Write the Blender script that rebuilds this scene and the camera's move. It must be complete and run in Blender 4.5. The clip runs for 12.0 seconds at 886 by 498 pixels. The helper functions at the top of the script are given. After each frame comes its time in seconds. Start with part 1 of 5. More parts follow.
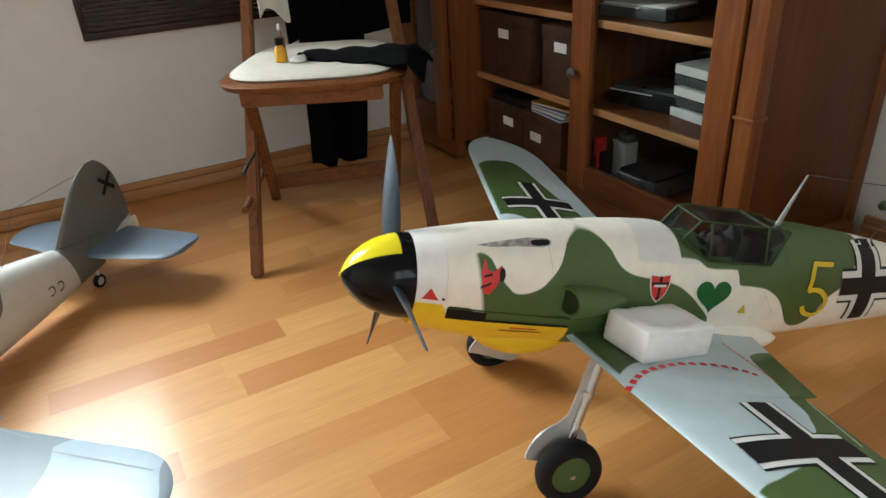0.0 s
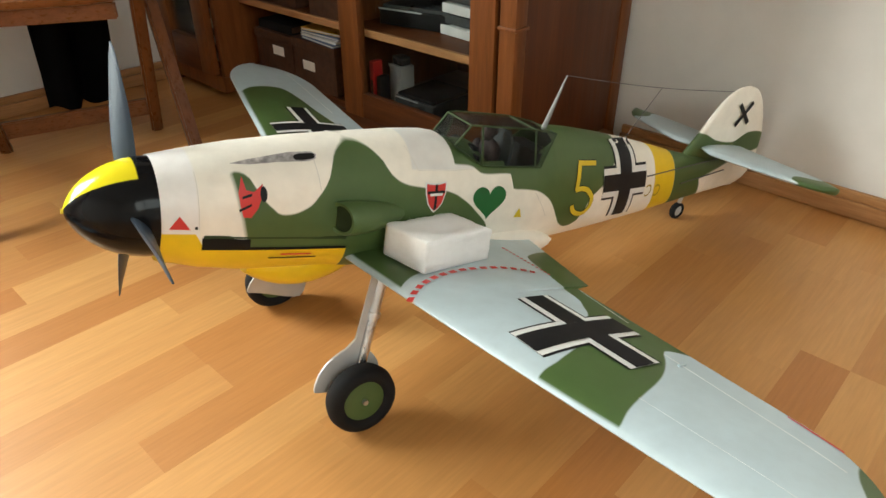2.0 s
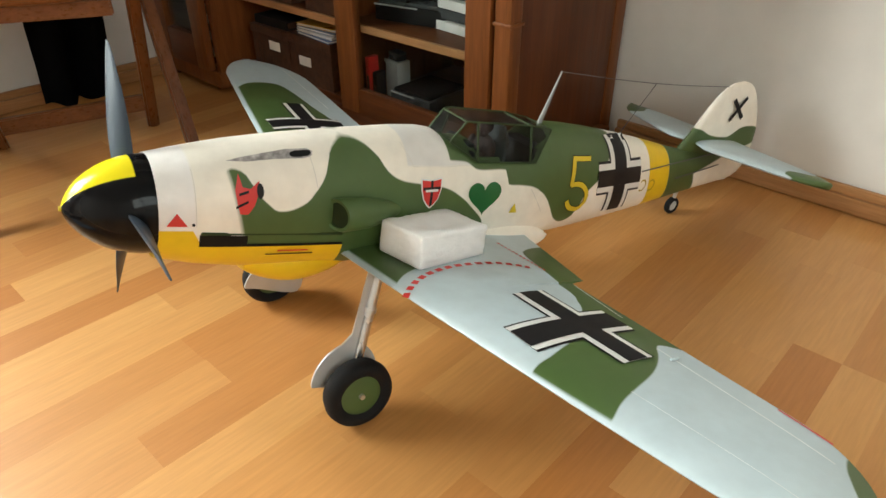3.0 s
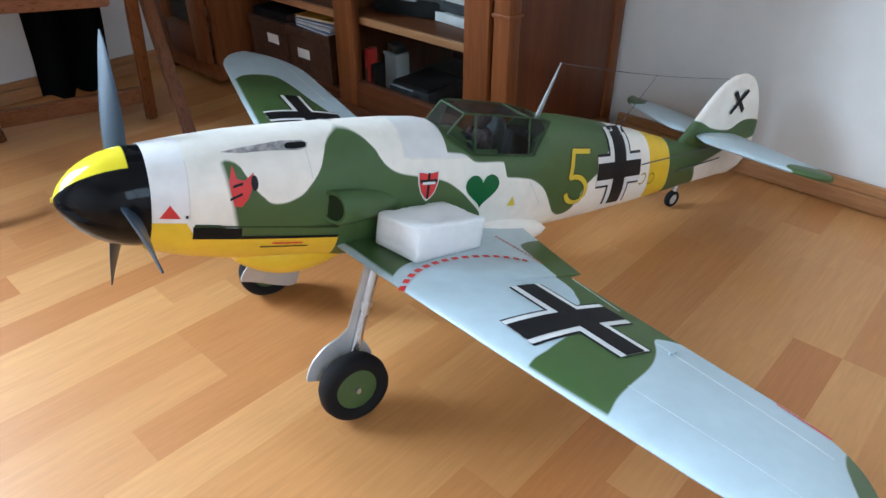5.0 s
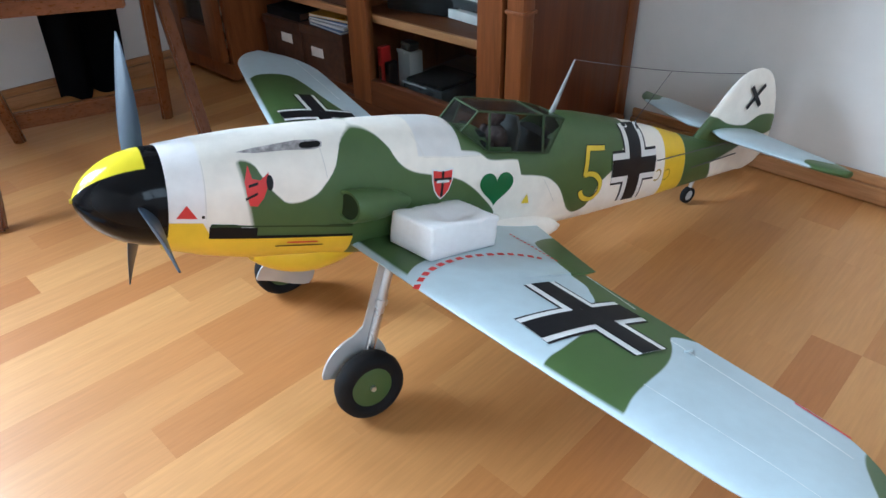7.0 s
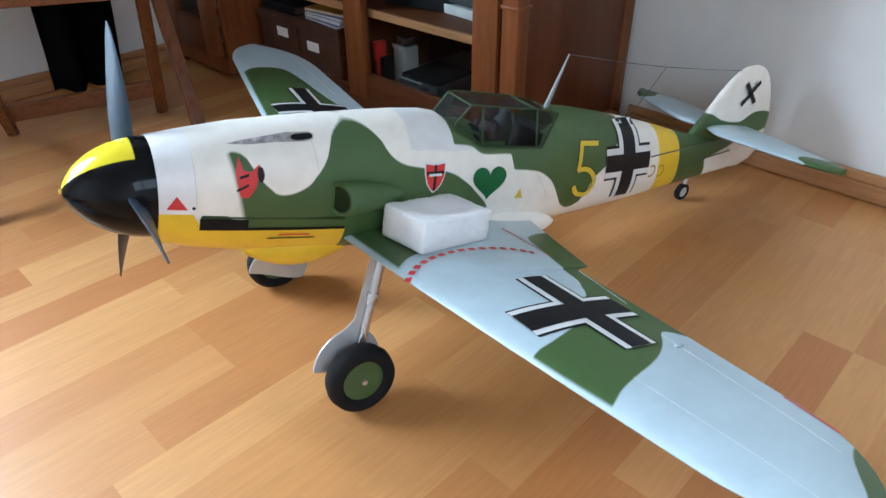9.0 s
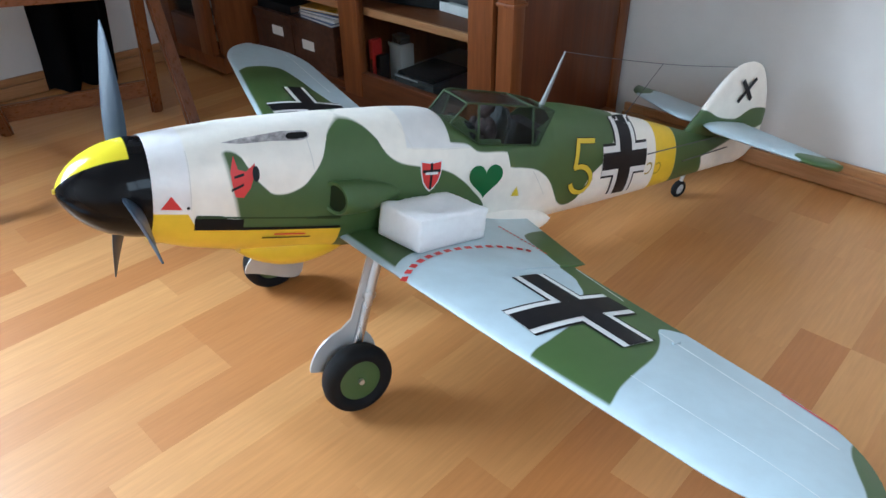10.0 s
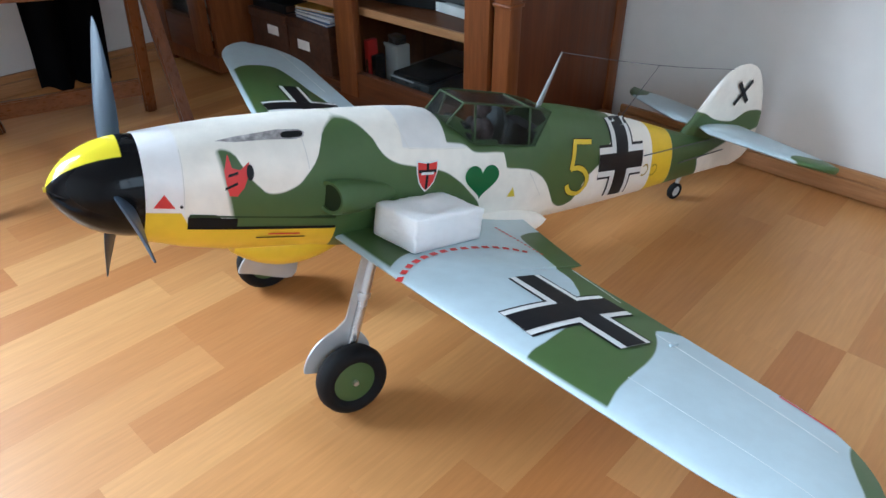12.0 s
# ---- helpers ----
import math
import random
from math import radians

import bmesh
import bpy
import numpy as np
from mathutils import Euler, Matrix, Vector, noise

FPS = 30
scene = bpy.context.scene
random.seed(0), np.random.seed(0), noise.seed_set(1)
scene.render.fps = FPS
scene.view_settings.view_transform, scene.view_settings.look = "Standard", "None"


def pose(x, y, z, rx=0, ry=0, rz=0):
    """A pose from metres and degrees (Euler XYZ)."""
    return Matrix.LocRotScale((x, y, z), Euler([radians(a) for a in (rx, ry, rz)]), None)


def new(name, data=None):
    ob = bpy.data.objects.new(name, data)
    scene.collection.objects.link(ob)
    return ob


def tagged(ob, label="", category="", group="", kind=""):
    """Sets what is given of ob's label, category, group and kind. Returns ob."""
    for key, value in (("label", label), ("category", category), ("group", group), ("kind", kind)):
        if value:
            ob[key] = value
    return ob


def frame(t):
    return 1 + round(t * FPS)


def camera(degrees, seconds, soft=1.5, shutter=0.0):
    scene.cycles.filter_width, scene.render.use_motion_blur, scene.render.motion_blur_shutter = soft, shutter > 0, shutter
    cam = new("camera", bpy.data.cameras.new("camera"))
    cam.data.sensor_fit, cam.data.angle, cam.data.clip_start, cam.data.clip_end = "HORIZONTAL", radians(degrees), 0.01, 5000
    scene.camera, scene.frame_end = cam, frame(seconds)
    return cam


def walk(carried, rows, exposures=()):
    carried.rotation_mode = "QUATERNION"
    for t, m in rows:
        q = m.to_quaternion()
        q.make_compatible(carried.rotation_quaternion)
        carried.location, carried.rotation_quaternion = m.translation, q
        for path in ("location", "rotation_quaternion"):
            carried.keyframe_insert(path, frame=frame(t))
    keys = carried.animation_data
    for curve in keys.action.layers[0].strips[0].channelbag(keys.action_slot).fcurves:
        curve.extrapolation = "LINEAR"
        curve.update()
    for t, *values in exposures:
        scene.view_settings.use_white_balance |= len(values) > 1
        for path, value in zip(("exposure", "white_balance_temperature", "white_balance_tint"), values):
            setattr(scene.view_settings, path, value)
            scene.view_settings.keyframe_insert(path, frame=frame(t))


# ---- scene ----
cam = camera(66.85, 12.0, soft=1.5)
ROWS = [  # seconds, eye, yaw, pitch, roll
    (0, -0.0509, -0.7667, 0.7493, -15.456, -27.724, 3.039),
    (0.1, -0.0437, -0.7652, 0.7433, -18.05, -27.75, 2.777),
    (0.2, -0.0365, -0.7637, 0.7373, -21.25, -27.92, 2.514),
    (0.3, -0.0294, -0.7623, 0.7314, -22.62, -28.10, 2.252),
    (0.4, -0.0222, -0.7608, 0.7254, -24.00, -28.36, 1.989),
    (0.5, -0.0150, -0.7593, 0.7194, -25.694, -28.653, 1.727),
    (0.7, -0.0098, -0.7554, 0.7054, -28.40, -29.05, 1.101),
    (1, -0.0019, -0.7495, 0.6844, -30.060, -30.354, 0.161),
    (1.2, 0.0032, -0.7469, 0.6770, -31.35, -31.20, -0.327),
    (1.5, 0.0108, -0.7429, 0.6660, -32.484, -31.581, -1.058),
    (2, 0.0046, -0.7481, 0.6735, -32.523, -32.198, -0.083),
    (2.5, 0.0027, -0.7509, 0.6772, -32.857, -32.479, -0.102),
    (3, 0.0038, -0.7535, 0.6790, -32.803, -32.690, -0.056),
    (5, 0.0121, -0.7522, 0.6731, -32.646, -33.162, -0.042),
    (5.5, 0.0126, -0.7515, 0.6726, -32.482, -33.210, 0.099),
    (6, 0.0137, -0.7520, 0.6721, -32.171, -33.296, 0.183),
    (6.5, 0.0149, -0.7525, 0.6729, -31.981, -33.358, 0.546),
    (7, 0.0122, -0.7517, 0.6751, -31.789, -33.437, 0.848),
    (9, 0.0169, -0.7564, 0.6693, -31.789, -33.608, 0.414),
    (9.5, 0.0200, -0.7538, 0.6688, -32.148, -33.707, 0.689),
    (10, 0.0194, -0.7545, 0.6679, -32.155, -33.756, 0.556),
    (10.5, 0.0225, -0.7553, 0.6674, -32.118, -33.815, 0.315),
    (11, 0.0256, -0.7514, 0.6640, -32.249, -33.834, 0.178),
    (11.5, 0.0231, -0.7496, 0.6637, -32.479, -33.824, 0.332),
    (12, 0.0202, -0.7501, 0.6628, -32.408, -33.581, 0.080),
]
EXPOSURES = [(0.0, -0.36, 5900, 1), (0.6, -0.08, 6250, 2), (3.0, -0.02, 6400, 2), (5.0, 0.0, 4920, 4), (12.0, 0.0, 4920, 4)]  # seconds, stops, kelvin, tint
walk(cam, [(t, pose(x, y, z, 90 + pitch, roll, yaw)) for t, x, y, z, yaw, pitch, roll in ROWS], EXPOSURES)

# ---- light ----
ROOM = Matrix.Rotation(radians(14.44), 4, "Z")  # the room's axes against the aircraft's
world = bpy.data.worlds.new("world")
scene.world = world
world.use_nodes = True
sky = world.node_tree.nodes.new("ShaderNodeTexSky")
sky.sky_type, sky.sun_disc = "NISHITA", False
sky.sun_elevation, sky.sun_rotation = radians(35), radians(200)
world.node_tree.links.new(sky.outputs[0], world.node_tree.nodes["Background"].inputs[0])
world.node_tree.nodes["Background"].inputs[1].default_value = 0.10


def window_lamp(x, y, z, width, height, turn, watts, colour):
    """Daylight that falls in through a window's opening."""
    data = bpy.data.lights.new("window_daylight", "AREA")
    data.shape, data.size, data.size_y, data.energy, data.color = "RECTANGLE", width, height, watts, colour
    ob = new("window_daylight", data)
    ob.matrix_world = ROOM @ pose(x, y, z, 90, 0, turn)
    return ob


window_lamp(-0.65, 1.95, 1.65, 2.0, 1.7, 180, 385, (1.0, 0.985, 0.95))
# Assumed source behind the camera, added to fill the port side and north wall.
window_lamp(-0.55, -2.49, 1.70, 1.3, 1.2, 0, 22, (1.0, 0.985, 0.95))


# ---- materials ----
class Nodes:
    """Short hand for a material's node tree."""

    def __init__(self, name):
        self.mat = bpy.data.materials.new(name)
        self.mat.use_nodes = True
        self.tree = self.mat.node_tree
        self.bsdf = self.tree.nodes["Principled BSDF"]
        self.coord = self.tree.nodes.new("ShaderNodeTexCoord")

    def put(self, socket, value):
        if isinstance(value, (int, float)):
            socket.default_value = value
        elif isinstance(value, tuple):
            socket.default_value = (*value, 1.0) if len(value) == 3 and socket.type == "RGBA" else value
        else:
            self.tree.links.new(value, socket)

    def math(self, op, a, b=0.0):
        n = self.tree.nodes.new("ShaderNodeMath")
        n.operation = op
        self.put(n.inputs[0], a)
        self.put(n.inputs[1], b)
        return n.outputs[0]

    def axes(self):
        n = self.tree.nodes.new("ShaderNodeSeparateXYZ")
        self.tree.links.new(self.coord.outputs["Object"], n.inputs[0])
        return n.outputs[0], n.outputs[1], n.outputs[2]

    def less(self, a, b, soft=0.0012):
        """1 where a < b, with a soft edge."""
        n = self.tree.nodes.new("ShaderNodeMapRange")
        self.put(n.inputs[0], self.math("SUBTRACT", b, a))
        n.inputs[1].default_value, n.inputs[2].default_value = -soft, soft
        return n.outputs[0]

    def between(self, a, lo, hi, soft=0.0012):
        return self.math("MULTIPLY", self.less(lo, a, soft), self.less(a, hi, soft))

    def curve(self, x, lo, hi, points, ylo, yhi, smooth=True):
        """A drawn line y(x)."""
        n = self.tree.nodes.new("ShaderNodeFloatCurve")
        c = n.mapping.curves[0]
        pts = [((px - lo) / (hi - lo), (py - ylo) / (yhi - ylo)) for px, py in points]
        c.points[0].location, c.points[1].location = pts[0], pts[-1]
        for q in pts[1:-1]:
            c.points.new(*q)
        for q in c.points:
            q.handle_type = "AUTO_CLAMPED" if smooth else "VECTOR"
        n.mapping.extend = "HORIZONTAL"
        n.mapping.update()
        self.put(n.inputs[1], self.math("DIVIDE", self.math("SUBTRACT", x, lo), hi - lo))
        return self.math("ADD", self.math("MULTIPLY", n.outputs[0], yhi - ylo), ylo)

    def noise(self, scale, detail=4.0, vector=None, rough=0.55):
        n = self.tree.nodes.new("ShaderNodeTexNoise")
        n.inputs["Scale"].default_value, n.inputs["Detail"].default_value, n.inputs["Roughness"].default_value = scale, detail, rough
        self.tree.links.new(vector or self.coord.outputs["Object"], n.inputs["Vector"])
        return n.outputs["Fac"]

    def mix(self, fac, a, b, blend="MIX"):
        n = self.tree.nodes.new("ShaderNodeMix")
        n.data_type, n.blend_type = "RGBA", blend
        self.put(n.inputs[0], fac)
        self.put(n.inputs[6], a)
        self.put(n.inputs[7], b)
        return n.outputs[2]

    def ramp(self, fac, lo, hi, a, b):
        n = self.tree.nodes.new("ShaderNodeMapRange")
        self.put(n.inputs[0], fac)
        n.inputs[1].default_value, n.inputs[2].default_value, n.inputs[3].default_value, n.inputs[4].default_value = lo, hi, a, b
        return n.outputs[0]

    def stretch(self, sx, sy, sz, turn=0.0, vary=False):
        n = self.tree.nodes.new("ShaderNodeMapping")
        n.inputs["Scale"].default_value = (sx, sy, sz)
        n.inputs["Rotation"].default_value = (0, 0, turn)
        self.tree.links.new(self.coord.outputs["Object"], n.inputs[0])
        if vary:
            info = self.tree.nodes.new("ShaderNodeObjectInfo")
            self.tree.links.new(self.math("MULTIPLY", info.outputs["Random"], 37.0), n.inputs["Location"])
        return n.outputs[0]

    def bump(self, height, strength, distance=0.001):
        n = self.tree.nodes.new("ShaderNodeBump")
        n.inputs["Strength"].default_value, n.inputs["Distance"].default_value = strength, distance
        self.tree.links.new(height, n.inputs["Height"])
        self.tree.links.new(n.outputs[0], self.bsdf.inputs["Normal"])

    def done(self, colour, rough, metal=0.0, coat=0.0, coat_rough=0.26):
        self.put(self.bsdf.inputs["Base Color"], colour)
        self.put(self.bsdf.inputs["Roughness"], rough)
        self.bsdf.inputs["Metallic"].default_value = metal
        self.bsdf.inputs["Coat Weight"].default_value = coat
        self.bsdf.inputs["Coat Roughness"].default_value = coat_rough
        return self.mat


def plain(name, colour, rough=0.5, metal=0.0, vary=0.12, scale=30.0, bump=0.0, coat=0.0, spec=0.5):
    """A plain surface with slight mottling at two scales."""
    n = Nodes(name)
    a = n.ramp(n.noise(scale), 0.3, 0.7, 1.0 - vary, 1.0 + vary)
    b = n.ramp(n.noise(scale * 0.12, 2.0), 0.3, 0.7, 1.0 - vary * 0.6, 1.0 + vary * 0.6)
    c = n.mix(1.0, colour, n.mix(1.0, a, b, "MULTIPLY"), "MULTIPLY")
    if bump:
        n.bump(n.noise(scale * 6), bump)
    n.bsdf.inputs["Specular IOR Level"].default_value = spec
    return n.done(c, n.ramp(n.noise(scale * 0.5), 0.3, 0.7, rough * 0.85, min(1.0, rough * 1.15)), metal, coat)


def timber(name, dark, light, rough=0.4, along="X", scale=1.0, coat=0.0):
    """Wood with its grain along one axis."""
    n = Nodes(name)
    k = {"X": (2, 26, 26), "Y": (26, 2, 26), "Z": (26, 26, 2)}[along]
    v = n.stretch(*(q * scale for q in k), vary=True)
    grain = n.noise(2.2, 6.0, v, 0.65)
    fine = n.noise(9.0, 3.0, v)
    c = n.mix(n.ramp(grain, 0.3, 0.72, 0.0, 1.0), dark, light)
    c = n.mix(1.0, c, n.ramp(fine, 0.3, 0.7, 0.86, 1.1), "MULTIPLY")
    n.bump(grain, 0.12)
    n.bsdf.inputs["Specular IOR Level"].default_value = 0.25
    return n.done(c, n.ramp(fine, 0.3, 0.7, rough * 0.85, rough * 1.15), 0.0, coat)


def parquet_wood():
    """Lacquered light beech and alder strips, each a shade of its own."""
    n = Nodes("parquet_strip_lacquer")
    info = n.tree.nodes.new("ShaderNodeObjectInfo")
    geo = n.tree.nodes.new("ShaderNodeNewGeometry")
    tone = n.tree.nodes.new("ShaderNodeSeparateColor")  # each near strip carries its own tone, the joined rest takes one per island
    n.tree.links.new(info.outputs["Color"], tone.inputs[0])
    loose = n.math("MULTIPLY", n.math("SUBTRACT", 1.0, tone.outputs[1]), geo.outputs["Random Per Island"])
    r = n.math("ADD", n.math("MULTIPLY", tone.outputs[0], tone.outputs[1]), loose)
    v = n.stretch(3.0, 40.0, 40.0)
    move = n.tree.nodes.new("ShaderNodeVectorMath")
    move.operation = "ADD"
    n.tree.links.new(v, move.inputs[0])
    n.tree.links.new(n.math("MULTIPLY", r, 53.0), move.inputs[1])
    grain = n.noise(1.6, 6.0, move.outputs[0], 0.6)
    c = n.mix(r, (0.455, 0.182, 0.046), (0.640, 0.338, 0.114))
    c = n.mix(n.ramp(grain, 0.35, 0.7, 0.0, 0.13), c, (0.40, 0.155, 0.042))
    broad = n.noise(5.0, 3.0, move.outputs[0])
    c = n.mix(1.0, c, n.ramp(broad, 0.3, 0.7, 0.93, 1.06), "MULTIPLY")
    n.bump(grain, 0.015, 0.0005)
    n.bsdf.inputs["Specular IOR Level"].default_value = 0.30
    return n.done(c, n.ramp(grain, 0.3, 0.7, 0.44, 0.54), 0.0, 0.42, 0.19)


WHITE, GREEN, PALE = (0.92, 0.875, 0.78), (0.070, 0.122, 0.036), (0.52, 0.62, 0.66)
YELLOW, BLACK = (0.82, 0.56, 0.012), (0.006, 0.006, 0.007)


def foam_finish(n, colour, rough=0.42):
    """Painted moulded foam: faint grain, dust and handling marks."""
    fine = n.noise(420.0, 2.0)
    soft = n.noise(9.0, 3.0)
    c = n.mix(1.0, colour, n.ramp(soft, 0.3, 0.7, 0.93, 1.05), "MULTIPLY")
    c = n.mix(1.0, c, n.ramp(n.noise(60.0, 4.0), 0.3, 0.7, 0.96, 1.03), "MULTIPLY")
    n.bump(fine, 0.10, 0.0006)
    return n.done(c, n.ramp(soft, 0.3, 0.7, rough * 0.85, rough * 1.15))


def fuselage_paint(white, green, pale, yellow, crown=None):
    n = Nodes("fuselage_camouflage")
    s, y, w = n.axes()
    front = n.curve(s, 0, 1.3, [(0, -0.2), (0.150, -0.2), (0.156, 0.040), (0.168, 0.056), (0.178, 0.054), (0.188, 0.042), (0.205, 0.020), (0.225, 0.009), (0.246, 0.014),
                                (0.266, 0.031), (0.280, 0.050), (0.291, 0.072), (0.306, 0.081), (0.316, 0.0835), (0.328, 0.083), (0.352, 0.069), (0.366, 0.050), (0.386, 0.038), (0.415, 0.032),
                                (0.457, 0.024), (0.485, 0.010), (0.508, -0.008), (0.535, -0.035), (0.57, -0.2), (1.3, -0.2)], -0.25, 0.25)
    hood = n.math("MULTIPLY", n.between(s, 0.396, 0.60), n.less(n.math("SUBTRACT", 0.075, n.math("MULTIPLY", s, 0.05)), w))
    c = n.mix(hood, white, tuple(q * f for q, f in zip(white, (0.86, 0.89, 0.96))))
    ring = n.less(s, 0.125, 0.002)
    c = n.mix(ring, c, tuple(min(0.92, q * f) for q, f in zip(white, (0.99, 1.01, 1.10))))
    bow = n.math("SUBTRACT", 0.1740, n.math("MULTIPLY", w, 0.2))
    c = n.mix(n.math("MULTIPLY", n.less(w, front), n.less(bow, s, 0.0028)), c, green)
    rear = n.curve(s, 0, 1.3, [(0, 0.2), (0.462, 0.2), (0.464, 0.060), (0.500, 0.053), (0.516, 0.044), (0.570, 0.041), (0.572, 0.022), (0.60, 0.018), (0.624, 0.014), (0.645, 0.004), (0.658, -0.006),
                               (0.672, -0.022), (0.684, -0.037), (0.703, -0.054), (0.721, -0.060), (0.738, -0.054), (0.748, -0.030), (0.755, -0.008), (0.770, 0.005), (0.786, 0.020), (0.800, 0.050), (0.816, 0.076), (0.83, 0.24), (1.3, 0.24)], -0.25, 0.25)
    c = n.mix(n.less(rear, w), c, green)
    chin = n.curve(s, 0, 1.3, [(0, -0.005), (0.126, -0.009), (0.128, -0.030), (0.31, -0.046), (0.312, -0.24), (1.3, -0.24)], -0.25, 0.25, False)
    c = n.mix(n.less(w, chin, 0.0006), c, yellow)
    lean = n.math("ADD", s, n.math("MULTIPLY", w, 0.28))
    c = n.mix(n.less(0.996, lean), c, green)
    c = n.mix(n.between(lean, 0.931, 0.996, 0.0006), c, yellow)
    patch = n.math("MULTIPLY", n.less(1.085, n.math("ADD", s, n.math("MULTIPLY", w, 0.6)), 0.002), n.less(w, n.math("SUBTRACT", n.math("MULTIPLY", n.math("SUBTRACT", s, 1.06), 0.28), 0.011), 0.002))
    c = n.mix(patch, c, white)
    top = n.curve(s, 1.0, 1.3, [(1.0, 0.078), (1.07, 0.083), (1.12, 0.070), (1.17, 0.066), (1.22, 0.086), (1.25, 0.088), (1.3, 0.08)], -0.25, 0.25)
    c = n.mix(n.math("MULTIPLY", n.less(top, w), n.less(1.0, s)), c, crown or white)
    return foam_finish(n, c)


def wing_paint_port(green, pale):
    n = Nodes("port_wing_camouflage")
    s, y, w = n.axes()
    d = n.math("ABSOLUTE", y)
    root = n.curve(s, 0.25, 0.65, [(0.25, 0.21), (0.316, 0.187), (0.331, 0.173), (0.349, 0.161), (0.39, 0.147), (0.44, 0.10), (0.5, 0.0), (0.65, 0.0)], 0, 0.8)
    inner = n.curve(s, 0.25, 0.65, [(0.25, 0.43), (0.331, 0.411), (0.35, 0.397), (0.383, 0.388), (0.44, 0.365), (0.47, 0.340), (0.485, 0.327), (0.500, 0.3135), (0.512, 0.295), (0.522, 0.2787), (0.530, 0.240), (0.540, 0.20), (0.558, 0.14), (0.65, 0.12)], 0, 0.8)
    outer = n.curve(s, 0.25, 0.65, [(0.25, 0.52), (0.357, 0.490), (0.380, 0.479), (0.414, 0.468), (0.443, 0.459), (0.466, 0.449), (0.484, 0.438), (0.498, 0.4274), (0.510, 0.4165), (0.518, 0.4125), (0.528, 0.416), (0.548, 0.433), (0.65, 0.45)], 0, 0.8)
    tip = n.curve(s, 0.25, 0.65, [(0.25, 0.69), (0.40, 0.674), (0.434, 0.666), (0.454, 0.655), (0.476, 0.638), (0.497, 0.624), (0.52, 0.616), (0.65, 0.61)], 0, 0.8)
    m = n.math("ADD", n.less(d, root), n.math("ADD", n.between(d, inner, outer), n.less(tip, d)))
    edge = n.curve(d, 0, 0.8, [(0, 0.318), (0.2, 0.331), (0.4, 0.347), (0.49, 0.3575), (0.55, 0.366), (0.8, 0.39)], 0.2, 0.5)
    m = n.math("MULTIPLY", m, n.less(edge, s, 0.002))
    return foam_finish(n, n.mix(m, pale, green), 0.36)


def wing_paint_starboard(green, pale):
    n = Nodes("starboard_wing_camouflage")
    s, y, w = n.axes()
    rim = n.curve(s, 0.25, 0.65, [(0.25, 0.49), (0.356, 0.512), (0.38, 0.526), (0.406, 0.529), (0.430, 0.527), (0.447, 0.518), (0.462, 0.48), (0.476, 0.416), (0.495, 0.354), (0.52, 0.28), (0.55, 0.2), (0.65, 0.1)], 0, 0.8)
    inner = n.curve(s, 0.25, 0.65, [(0.25, 0.30), (0.34, 0.30), (0.38, 0.28), (0.42, 0.2), (0.65, 0.05)], 0, 0.8)
    edge = n.curve(y, 0, 0.8, [(0, 0.318), (0.2, 0.331), (0.4, 0.350), (0.55, 0.366), (0.8, 0.39)], 0.2, 0.5)
    m = n.math("MULTIPLY", n.between(y, inner, rim), n.less(edge, s, 0.002))
    return foam_finish(n, n.mix(m, pale, green), 0.36)


def tail_paint(green, pale):
    n = Nodes("tailplane_camouflage")
    s, y, w = n.axes()
    d = n.math("ABSOLUTE", y)
    wave = n.math("ADD", 0.186, n.math("MULTIPLY", n.math("SINE", n.math("MULTIPLY", s, 60.0)), 0.012))
    m = n.math("MULTIPLY", n.less(wave, d), n.less(1.11, s))
    return foam_finish(n, n.mix(m, pale, green), 0.36)


def spinner_paint(yellow):
    n = Nodes("spinner_gloss_black_and_yellow")
    s, y, w = n.axes()
    ang = n.math("ARCTAN2", w, n.math("MULTIPLY", y, -1.0))
    m = n.math("MULTIPLY", n.between(ang, 0.98, 2.50, 0.01), n.less(s, 0.0695, 0.0006))
    c = n.mix(m, BLACK, yellow)
    n.bsdf.inputs["Specular IOR Level"].default_value = 0.08
    return n.done(c, n.ramp(n.noise(30.0), 0.3, 0.7, 0.10, 0.16), 0.0, 0.22, 0.03)


def clear_sheet(name, tint, rough=0.05, ior=1.12):
    """Thin clear sheet: lets light straight through, with a glossy skin."""
    n = Nodes(name)
    clear = n.tree.nodes.new("ShaderNodeBsdfTransparent")
    clear.inputs[0].default_value = (*tint, 1.0)
    gloss = n.tree.nodes.new("ShaderNodeBsdfGlossy")
    n.put(gloss.inputs["Roughness"], n.ramp(n.noise(14.0), 0.3, 0.7, rough * 0.6, rough * 1.6))
    fresnel = n.tree.nodes.new("ShaderNodeFresnel")
    fresnel.inputs[0].default_value = ior
    mix = n.tree.nodes.new("ShaderNodeMixShader")
    n.tree.links.new(fresnel.outputs[0], mix.inputs[0])
    n.tree.links.new(clear.outputs[0], mix.inputs[1])
    n.tree.links.new(gloss.outputs[0], mix.inputs[2])
    n.tree.links.new(mix.outputs[0], n.tree.nodes["Material Output"].inputs[0])
    return n.mat


